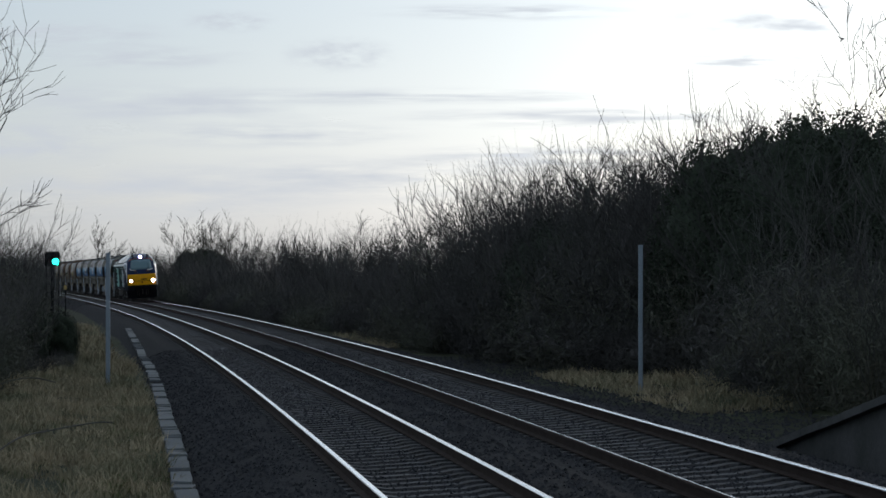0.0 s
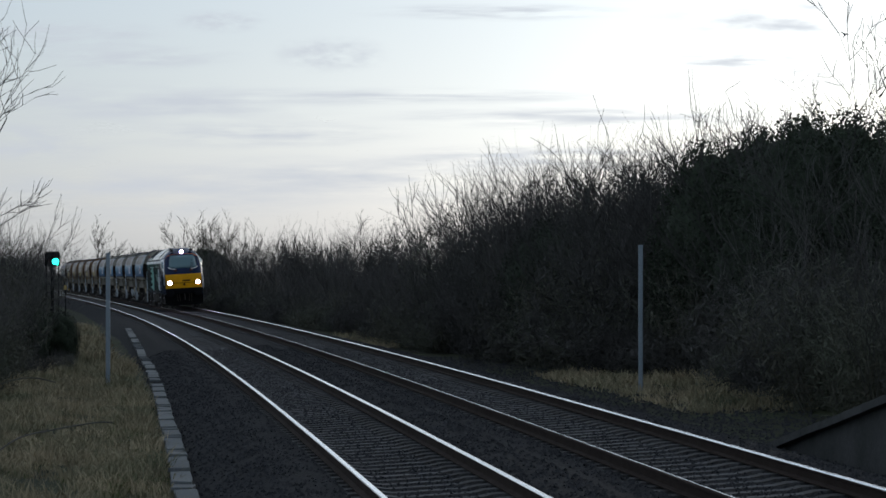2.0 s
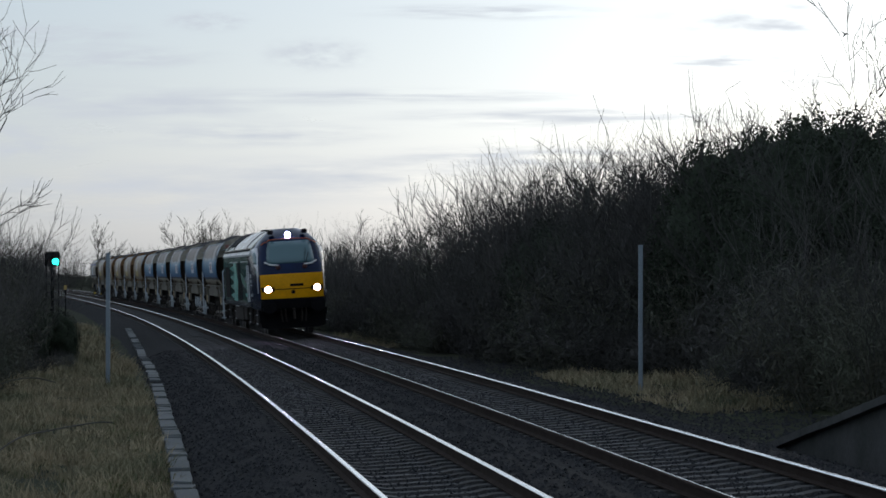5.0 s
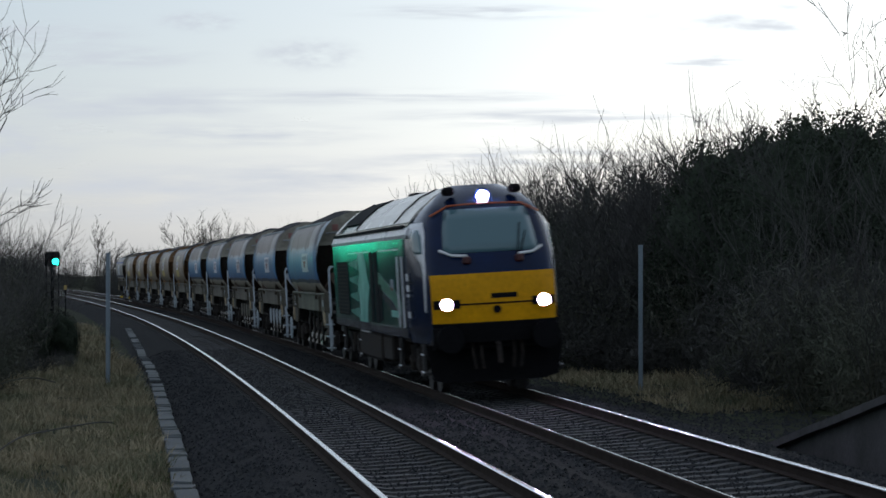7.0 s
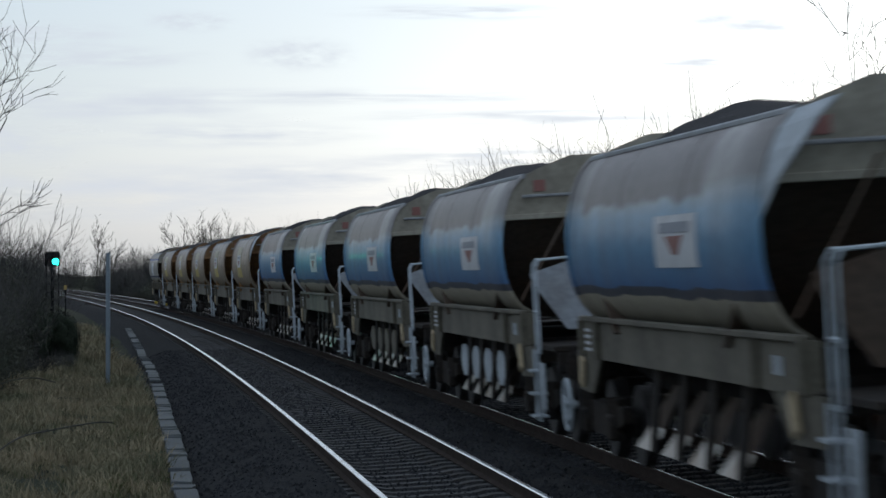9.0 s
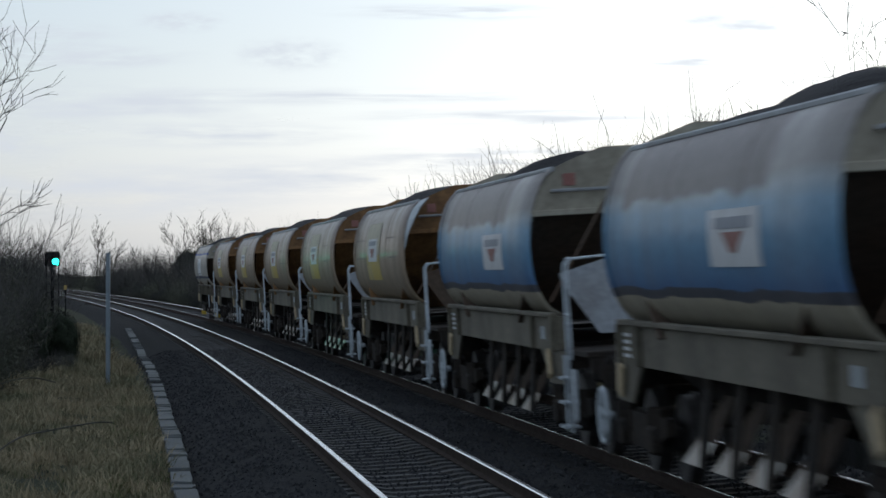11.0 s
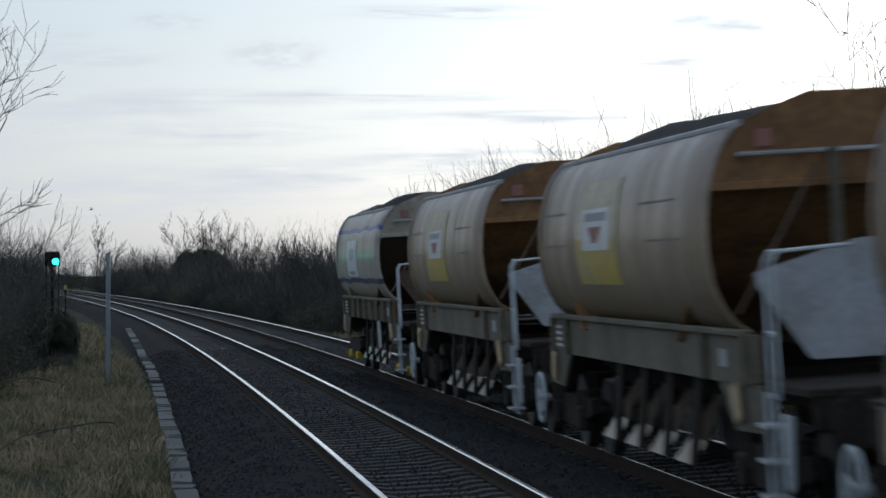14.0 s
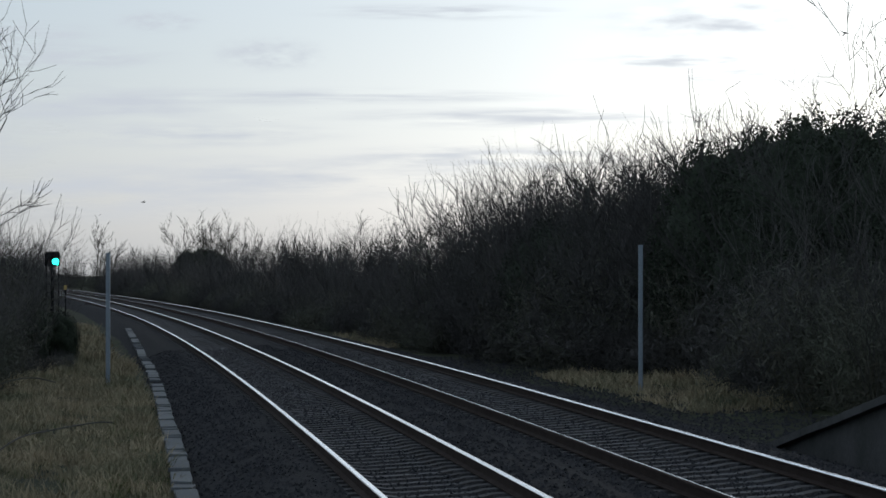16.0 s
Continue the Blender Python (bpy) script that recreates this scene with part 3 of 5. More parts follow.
    # near side of the line
    for s, o, h in ((70, -7.4, 2.2), (76, -7.2, 2.6), (83, -6.6, 2.4), (90, -6.8, 2.8), (98, -6.4, 2.8), (106, -6.4, 3.2), (115, -6.6, 3.4), (126, -7.4, 3.4), (140, -7.8, 3.6), (155, -8.0, 3.8),
                    (88, -8.8, 3.6), (100, -8.6, 4.0), (112, -8.8, 4.4), (120, -7.6, 4.2), (128, -8.6, 4.6), (134, -7.2, 4.2), (146, -8.4, 4.8), (170, -7.6, 4.6), (190, -7.2, 4.8), (215, -7.0, 5.0), (235, -6.6, 5.0), (260, -6.4, 5.2), (290, -6.0, 5.4), (320, -6, 5.6), (360, -6, 6), (64, -8.0, 2.2)):
        plant(rng.choice(bushes), s, o, h, 4.2, rng)
    for s, o, h in ((100, -5.0, 1.5), (103, -4.7, 1.3), (106, -5.0, 1.6), (97, -5.5, 1.7), (110, -4.7, 1.3), (94, -5.9, 1.6), (89, -6.1, 1.4), (84, -6.5, 1.3), (114, -4.8, 1.5), (101, -5.9, 2.0)):
        plant(rng.choice(scrub), s, o, h, 5.4, rng)
    for s, o, h in ((107, -4.9, 1.55), (106, -5.7, 1.7), (109, -6.3, 1.6)):
        plant(ivies[1], s, o, h, 5.4, rng)
    # distant trees and woods on the skyline
    for s, o, h in ((398, 17, 7.2), (402, 19, 7.6), (408, 21.5, 7.6), (404, 24, 7.0), (398, 26.5, 6.8), (472, 9.5, 8.2)):
        plant(rng.choice(bare), s, o, h, 7.0, rng)
    for s, o, h in ((402, 18.0, 5.6), (400, 19.8, 5.8), (404, 22, 5.2)):
        plant(ivies[0], s, o, h, 5.4, rng)
    for k in range(46):
        plant(rng.choice(far_bushes), rng.uniform(560, 640), -75 + 4.4 * k + rng.uniform(-1, 1), rng.uniform(6.0, 7.6), 4.2, rng)
    for k in range(34):
        plant(rng.choice(far_bushes), rng.uniform(500, 550), -30 + 3.2 * k + rng.uniform(-1, 1), rng.uniform(4.6, 5.8), 4.2, rng)
    # tall tree at the left whose outer boughs reach into view
    big = bush_proto("tall_bare_tree", 133, "tall bare tree with fine drooping twigs above the hedge", "tree", "", 3, 7.6, 0.3, 0.45, 0, 0.09, depth=5, kids=2, fine=0.006)
    big.matrix_world = Matrix.Translation(at(80, -7.45, ground_z(-7)))
    # tall bare tree at the right edge
    right = bush_proto("tall_bare_tree", 151, "slender bare tree standing behind the ivy against the sky", "tree", "", 3, 8.9, 0.5, 0.5, 0, 0.06, depth=5, kids=2, fine=0.011, exact=True)
    right.matrix_world = Matrix.Translation(at(84, 13.0, ground_z(13)))
    for p in bushes + far_bushes + trees + fans + ivies + scrub + bare:
        for o in (p, *p.children_recursive):
            bpy.data.objects.remove(o)


def build_grass():
    rng = np.random.default_rng(9)
    vs, fs = [], []

    def tuft_field(count, s0, s1, power, o0, o1, h0, h1, w=0.02):
        for _ in range(count // 9):
            s = s0 + (s1 - s0) * rng.random() ** power
            oc = rng.uniform(o0, o1)
            d = noise.noise(Vector((s * 0.35, oc * 0.8, 2.0)))
            if d < -0.24:
                continue
            big = (0.7 + 0.9 * d) * rng.uniform(0.6, 1.3)
            for _ in range(9):
                o = oc + rng.normal(0, 0.09)
                x, y = plan(s + rng.normal(0, 0.12), o)
                x, y = float(x), float(y)
                h = rng.uniform(h0, h1) * big
                z = ground_z(o) - 0.03
                a, lean = rng.uniform(0, 6.283), rng.normal(0, 0.5, 2) * h
                dx, dy = math.cos(a) * w, math.sin(a) * w
                b = len(vs)
                vs.extend([(x - dx, y - dy, z), (x + dx, y + dy, z), (x + lean[0] * 0.4 + dx * 0.6, y + lean[1] * 0.4 + dy * 0.6, z + h * 0.6), (x + lean[0] * 0.4 - dx * 0.6, y + lean[1] * 0.4 - dy * 0.6, z + h * 0.6), (x + lean[0], y + lean[1], z + h * 0.93)])
                fs.extend([(b, b + 1, b + 2, b + 3), (b + 3, b + 2, b + 4)])
    tuft_field(110000, 40, 112, 1.3, -8.2, -2.8, 0.10, 0.40, 0.009)
    tuft_field(7000, 110, 175, 1.0, -6.5, -3.2, 0.2, 0.5, 0.03)
    tuft_field(13000, 76, 98, 1.0, 7.6, 11.6, 0.15, 0.42, 0.014)
    tuft_field(3000, 128, 150, 1.0, 6.6, 8.8, 0.15, 0.4, 0.02)
    tuft_field(900, 62, 100, 1.0, -2.4, -1.7, 0.05, 0.14, 0.012)
    dry_v, dry_f, (vs, fs) = vs, fs, ([], [])
    tuft_field(9000, 46, 100, 1.3, -3.7, -2.8, 0.06, 0.2, 0.008)
    tuft_field(9000, 46, 80, 1.2, -8.2, -3.2, 0.06, 0.2, 0.008)
    tuft_field(1500, 84, 100, 1.0, 7.6, 10.5, 0.08, 0.25, 0.012)
    tagged(mesh_ob("green_grass", vs, fs, M_GREENGRASS), "short green grass growing among dry tufts", "grass", kind="stuff")
    vs, fs = dry_v, dry_f
    tagged(mesh_ob("dry_grass", vs, fs, M_GRASS), "pale dry winter grass in tufts on the verge", "grass", kind="stuff")


build_post(90.6, -3.6, 3.2, "square galvanised steel post in dry grass by a cable trough")
build_post(86.3, 8.42, 3.32, "square galvanised steel post in dry grass before dark bushes")
build_signal()
bm_stone = bmesh.new()
bmesh.ops.create_icosphere(bm_stone, subdivisions=2, radius=0.13)
for v in bm_stone.verts:
    v.co *= 1 + 0.35 * noise.noise(v.co * 9)
    v.co.z *= 0.6
pale = part("pale_stone", bm_stone, M_SLAB)
pale.matrix_world = Matrix.Translation(at(82, 9.0, ground_z(9.0) + 0.03))
tagged(pale, "single pale stone lying on dark gravel", "stone")


def build_bramble_stem(points, label):
    bm = bmesh.new()
    pts = [at(s, o, ground_z(o) + z) for s, o, z in points]
    rod(bm, finer(pts, 4), 0.012, 5)
    tagged(part("bramble_cane", bm, M_BARK), label, "bramble", "bramble canes")


def finer(pts, k=3):
    """A smooth run through the points, k steps from each to the next."""
    out = []
    for i in range(len(pts) - 1):
        a, b, c, d = (Vector(pts[max(0, min(len(pts) - 1, i + j))]) for j in (-1, 0, 1, 2))
        for n in range(k):
            t = n / k
            out.append(tuple(0.5 * (2 * b + (c - a) * t + (2 * a - 5 * b + 4 * c - d) * t * t + (3 * b - a - 3 * c + d) * t ** 3)))
    return out + [tuple(pts[-1])]


build_bramble_stem([(62, -5.3, 0.0), (63, -4.9, 0.28), (64.5, -4.4, 0.36), (66, -3.8, 0.42), (66.5, -3.55, 0.40)], "thin dark bramble stem arching over dry grass")
build_bramble_stem([(80, -6.2, 0.0), (80.5, -5.8, 0.35), (81, -5.2, 0.5), (81.5, -4.7, 0.42)], "thin dark bramble stem arching over dry grass")
build_trough()
build_ramp()
build_vegetation()
build_grass()


# ---- the train ----
M_NAVY = mat("navy_cab_paint", (0.003, 0.014, 0.055), 0.17, scale=1.2, vary=0.1, fine=12, second=(0.003, 0.008, 0.024), mix=0.7, spec=0.2)
M_YELLOW = mat("yellow_warning_paint", (0.72, 0.335, 0.0), 0.45, scale=1.5, vary=0.12, fine=14, second=(0.52, 0.24, 0.0), mix=0.6, spec=0.15)
M_GREEN = mat("green_body_paint", (0.0, 0.115, 0.092), 0.17, scale=0.5, vary=0.12, fine=8, second=(0.001, 0.035, 0.042), mix=0.85, spec=0.06)
M_TEAL = mat("pale_teal_stripe", (0.27, 0.60, 0.53), 0.4, scale=1.6, vary=0.12, fine=14, second=(0.03, 0.30, 0.22), mix=0.75)
M_MIDGREEN = mat("bright_green_swoosh", (0.0, 0.14, 0.09), 0.35, scale=1.5, vary=0.12, fine=14)
M_WHITE = mat("off_white_paint", (0.82, 0.82, 0.83), 0.3, scale=2, vary=0.1, fine=20, second=(0.5, 0.5, 0.48), mix=0.5)
M_ROOF = mat("grey_roof_paint", (0.74, 0.68, 0.60), 0.25, scale=1.5, vary=0.15, fine=16, second=(0.50, 0.45, 0.39), mix=0.7)
M_GRILLE = mat("black_grille", (0.008, 0.009, 0.012), 0.8, scale=4, vary=0.3, fine=40, spec=0.08)
M_ORANGE = mat("orange_line_paint", (0.55, 0.12, 0.03), 0.5, scale=4, vary=0.1)
M_UNDER = mat("grimy_running_gear", (0.02, 0.018, 0.017), 0.85, 0.0, scale=3, vary=0.4, fine=24, second=(0.045, 0.034, 0.025), mix=0.7, bump=0.004, spec=0.2)
M_STEELWHEEL = mat("worn_wheel_steel", (0.07, 0.066, 0.064), 0.6, 0.4, scale=4, vary=0.3, fine=30)
M_HEAD = mat("headlamp_glow", (0.80, 0.58, 1.0), 0.3, scale=1, vary=0.0, mix=0, emit=170)
M_LOAD = mat("crushed_stone_load", (0.014, 0.013, 0.015), 0.95, scale=1.2, vary=0.5, fine=14, bump=0.06)
M_SILL = mat("dusty_wagon_sill", (0.14, 0.125, 0.09), 0.75, scale=1.2, vary=0.3, fine=14, second=(0.085, 0.075, 0.055), mix=0.9, bump=0.003)
M_ENDGREY = mat("dusty_end_plate", (0.36, 0.39, 0.42), 0.6, scale=1.6, vary=0.2, fine=14, second=(0.25, 0.25, 0.25), mix=0.8)
M_CREAM = mat("cream_end_panel", (0.42, 0.39, 0.31), 0.7, scale=1.2, vary=0.2, fine=12, second=(0.17, 0.15, 0.12), mix=0.8)
M_RUSTPANEL = mat("rusty_end_panel", (0.30, 0.16, 0.06), 0.8, scale=1.2, vary=0.3, fine=12, second=(0.10, 0.05, 0.025), mix=0.9)
M_INNER = mat("dark_inner_sheet", (0.085, 0.062, 0.045), 0.85, scale=1.2, vary=0.3, fine=12, second=(0.09, 0.05, 0.03), mix=0.7)
M_STEP = mat("pale_blue_grey_steps", (0.50, 0.56, 0.60), 0.6, scale=3, vary=0.2, fine=20, second=(0.3, 0.33, 0.35), mix=0.8)
M_WOOD = mat("pale_timber_block", (0.48, 0.38, 0.24), 0.8, scale=3, vary=0.2, fine=20)
M_CHUTE = mat("scoured_chute_steel", (0.38, 0.365, 0.355), 0.32, 0.6, scale=1.5, vary=0.2, fine=14, second=(0.25, 0.16, 0.1), mix=0.8)
M_LABEL = mat("placard_white", (0.66, 0.68, 0.70), 0.5, scale=3, vary=0.1, fine=20, second=(0.5, 0.5, 0.5), mix=0.6)
M_MARK = mat("placard_red_brown", (0.30, 0.13, 0.11), 0.6, scale=4, vary=0.2)
M_GREYMARK = mat("grey_lettering_bar", (0.30, 0.32, 0.36), 0.6, scale=4, vary=0.2)
M_PANELYELLOW = mat("faded_yellow_panel", (0.50, 0.37, 0.06), 0.6, scale=2, vary=0.15, fine=14, second=(0.40, 0.34, 0.18), mix=0.9)
M_PALEYELLOW = mat("dusty_pale_yellow", (0.58, 0.54, 0.41), 0.7, scale=2, vary=0.15, fine=14, second=(0.40, 0.37, 0.28), mix=0.9)
M_STAIN = mat("brown_dust_stain", (0.235, 0.20, 0.185), 0.85, scale=1.1, vary=0.25, fine=9, second=(0.17, 0.14, 0.12), mix=0.9)
M_AXLEYELLOW = mat("yellow_axlebox", (0.62, 0.42, 0.02), 0.6, scale=4, vary=0.2)
M_RED = mat("red_paint", (0.06, 0.012, 0.012), 0.5, scale=4, vary=0.2)


def banded(name, bands, dust, amount, rough=0.6, stain=None):
    """Painted barrel side: colour bands by height on the wagon, low ones darkened for shade, edges softened, dust in
    streaks over them.
    """
    m = mat(name, (0.5, 0.5, 0.5), rough, scale=0.9, vary=0.16, fine=9, second=dust, mix=amount, streak=(1.0, 2.2, 0.7))
    N, L = m.node_tree.nodes, m.node_tree.links
    mx = next(n for n in N if n.bl_idname == "ShaderNodeMix")
    tc = next(n for n in N if n.bl_idname == "ShaderNodeTexCoord")
    sp = N.new("ShaderNodeSeparateXYZ")
    L.new(tc.outputs["Object"], sp.inputs[0])
    wob = N.new("ShaderNodeTexNoise")
    wob.inputs["Scale"].default_value = 0.8
    wob.inputs["Detail"].default_value = 4
    L.new(tc.outputs["Object"], wob.inputs["Vector"])
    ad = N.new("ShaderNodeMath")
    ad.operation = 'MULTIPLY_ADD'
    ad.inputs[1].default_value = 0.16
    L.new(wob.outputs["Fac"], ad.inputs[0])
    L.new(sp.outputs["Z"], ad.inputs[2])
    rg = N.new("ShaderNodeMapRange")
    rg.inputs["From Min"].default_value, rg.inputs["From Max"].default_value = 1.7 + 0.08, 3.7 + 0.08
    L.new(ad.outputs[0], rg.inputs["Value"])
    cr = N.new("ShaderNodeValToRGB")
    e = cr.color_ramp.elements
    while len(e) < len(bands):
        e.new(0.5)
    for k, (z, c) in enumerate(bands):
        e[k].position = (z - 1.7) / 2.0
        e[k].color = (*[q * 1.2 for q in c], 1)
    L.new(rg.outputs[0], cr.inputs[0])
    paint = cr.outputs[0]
    if stain:               # brown stone dust washed down from the load, ragged at its edges
        y0, y1, z0, colour = stain
        rag = N.new("ShaderNodeTexNoise")
        rag.inputs["Scale"].default_value, rag.inputs["Detail"].default_value = 1.6, 6
        L.new(tc.outputs["Object"], rag.inputs["Vector"])
        masks = []
        for axis, lo, hi, amp in (("Y", y0, y0 + 0.35, 0.9), ("Y", y1, y1 - 0.35, 0.9), ("Z", z0, z0 + 0.10, 0.30)):
            w = N.new("ShaderNodeMath")
            w.operation = 'MULTIPLY_ADD'
            w.inputs[1].default_value = amp
            L.new(rag.outputs["Fac"], w.inputs[0])
            L.new(sp.outputs[axis], w.inputs[2])
            r = N.new("ShaderNodeMapRange")
            r.interpolation_type = 'SMOOTHSTEP'
            r.inputs["From Min"].default_value, r.inputs["From Max"].default_value = lo + amp / 2, hi + amp / 2
            L.new(w.outputs[0], r.inputs["Value"])
            masks.append(r.outputs[0])
        both = masks[0]
        for q in masks[1:]:
            m2 = N.new("ShaderNodeMath")
            m2.operation = 'MULTIPLY'
            L.new(both, m2.inputs[0])
            L.new(q, m2.inputs[1])
            both = m2.outputs[0]
        m3 = N.new("ShaderNodeMath")
        m3.operation = 'MULTIPLY'
        m3.inputs[1].default_value = 0.85
        L.new(both, m3.inputs[0])
        sm = N.new("ShaderNodeMix")
        sm.data_type = 'RGBA'
        sm.inputs["B"].default_value = (*colour, 1)
        L.new(m3.outputs[0], sm.inputs["Factor"])
        L.new(paint, sm.inputs["A"])
        paint = sm.outputs["Result"]
    L.new(paint, mx.inputs["A"])
    b = N["Principled BSDF"]
    b.inputs["Coat Weight"].default_value = 0.16
    b.inputs["Coat Roughness"].default_value = 0.13
    b.inputs["Specular IOR Level"].default_value = 0.2
    return m


BEIGE, BLUE = (0.34, 0.30, 0.22), (0.10, 0.225, 0.35)
# Blue and tan bands darken under the belly: shade put into the colour.
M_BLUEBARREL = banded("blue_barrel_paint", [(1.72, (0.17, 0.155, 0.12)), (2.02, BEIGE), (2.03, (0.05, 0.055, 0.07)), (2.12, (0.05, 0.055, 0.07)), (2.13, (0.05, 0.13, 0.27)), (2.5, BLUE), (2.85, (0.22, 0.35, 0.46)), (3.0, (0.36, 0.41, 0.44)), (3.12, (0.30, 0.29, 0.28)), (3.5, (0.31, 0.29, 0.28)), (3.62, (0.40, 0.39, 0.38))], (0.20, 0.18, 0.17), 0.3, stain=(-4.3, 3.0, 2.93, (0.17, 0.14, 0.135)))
M_TANBARREL = banded("dusty_tan_shaded_barrel", [(1.72, (0.17, 0.12, 0.06)), (2.1, (0.22, 0.17, 0.115)), (2.6, (0.34, 0.265, 0.195)), (3.1, (0.31, 0.255, 0.215)), (3.6, (0.31, 0.29, 0.285))], (0.22, 0.18, 0.14), 0.8)
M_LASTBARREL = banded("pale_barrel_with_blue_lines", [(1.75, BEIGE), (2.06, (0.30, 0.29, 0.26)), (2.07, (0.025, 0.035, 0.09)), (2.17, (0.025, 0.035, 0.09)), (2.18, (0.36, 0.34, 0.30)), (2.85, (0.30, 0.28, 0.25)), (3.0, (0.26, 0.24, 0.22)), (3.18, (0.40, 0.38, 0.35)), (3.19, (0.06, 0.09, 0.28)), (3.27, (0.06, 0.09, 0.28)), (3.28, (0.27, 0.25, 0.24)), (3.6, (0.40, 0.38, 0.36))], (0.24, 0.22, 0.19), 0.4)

BARREL = [(1.12, 3.60), (1.26, 3.45), (1.36, 3.25), (1.43, 3.0), (1.465, 2.72), (1.465, 2.45), (1.43, 2.2), (1.35, 1.98), (1.22, 1.80), (1.05, 1.70)]
HALF = 5.25


SKIN = finer(BARREL)


def skin(bm, half, y0, y1, thick=0.012, steps=8):
    """Both sides of a curved shell along y, with a small thickness and a rolled edge."""
    for sgn in (1, -1):
        grid = []
        for k in range(steps + 1):
            y = y0 + (y1 - y0) * k / steps
            grid.append([bm.verts.new((sgn * x, y, z)) for x, z in half])
        for a, b in zip(grid[:-1], grid[1:]):
            for i in range(len(half) - 1):
                bm.faces.new((a[i], a[i + 1], b[i + 1], b[i]))
    bmesh.ops.recalc_face_normals(bm, faces=bm.faces)
    bmesh.ops.solidify(bm, geom=bm.faces[:], thickness=thick)


def ring(bm, c, radius, r, n=20):
    """A round hoop standing in the plane across x."""
    g = []
    for k in range(n):
        a = 6.28319 * k / n
        g.append([bm.verts.new((c[0] + r * math.sin(b), c[1] + (radius + r * math.cos(b)) * math.cos(a), c[2] + (radius + r * math.cos(b)) * math.sin(a))) for b in (0, 1.257, 2.513, 3.770, 5.027)])
    for k in range(n):
        for q in range(5):
            bm.faces.new((g[k][q], g[k][(q + 1) % 5], g[(k + 1) % n][(q + 1) % 5], g[(k + 1) % n][q]))
    bmesh.ops.recalc_face_normals(bm, faces=bm.faces)


def add_bogie(parent, yc, spacing, radius, axles, frame_z, mat_box):
    bo = bmesh.new()
    L = spacing * (axles - 1) / 2 + 0.55
    for sx in (1.05, -1.05):
        prism(bo, [(yc - L, frame_z + 0.10), (yc - L, frame_z - 0.08), (yc - L * 0.45, frame_z - 0.28), (yc + L * 0.45, frame_z - 0.28), (yc + L, frame_z - 0.08), (yc + L, frame_z + 0.10)], 'x', sx - 0.06, sx + 0.06)
    box(bo, 0, yc, frame_z + 0.02, 2.0, 0.5, 0.25, 0.02)
    bogie = part("bogie", bo, M_UNDER, parent)
    for k in range(axles):
        y = yc + spacing * (k - (axles - 1) / 2)
        for sx in (0.76, -0.76):
            w = bmesh.new()
            tube(w, (sx - 0.065, y, radius), (sx + 0.065, y, radius), radius, n=28)
            g = 1 if sx > 0 else -1
            tube(w, (sx - g * 0.09, y, radius), (sx - g * 0.06, y, radius), radius + 0.03, n=28)
            tube(w, (sx + g * 0.06, y, radius), (sx + g * 0.16, y, radius), 0.13, n=14)
            part("wheel", w, M_STEELWHEEL, bogie)
            ab = bmesh.new()
            small = mat_box is M_AXLEYELLOW
            box(ab, sx + g * 0.36, y, radius - (0.12 if small else 0), 0.14 if small else 0.16, 0.18 if small else 0.30, 0.18 if small else 0.30, 0.03)
            for q in () if small else (-0.2, 0.2):
                tube(ab, (sx + g * 0.33, y + q, radius + 0.02), (sx + g * 0.33, y + q, radius + 0.34), 0.075, n=8)
            part("axlebox", ab, mat_box, bogie)
    return bogie


def spoked_wheel(parent, c, radius):
    bm = bmesh.new()
    ring(bm, c, radius, 0.028)
    wheel = part("brake_wheel", bm, M_STEP, parent, "pale spoked hand brake wheel", smooth=True)
    for k in range(5):
        a = 6.28319 * k / 5 + 0.3
        bm = bmesh.new()
        tube(bm, c, (c[0], c[1] + radius * math.cos(a), c[2] + radius * math.sin(a)), 0.016, n=5)
        part("spoke", bm, M_STEP, wheel)
    bm = bmesh.new()
    tube(bm, (c[0] - 0.12, c[1], c[2]), (c[0] + 0.04, c[1], c[2]), 0.05)
    part("hub", bm, M_STEP, wheel)


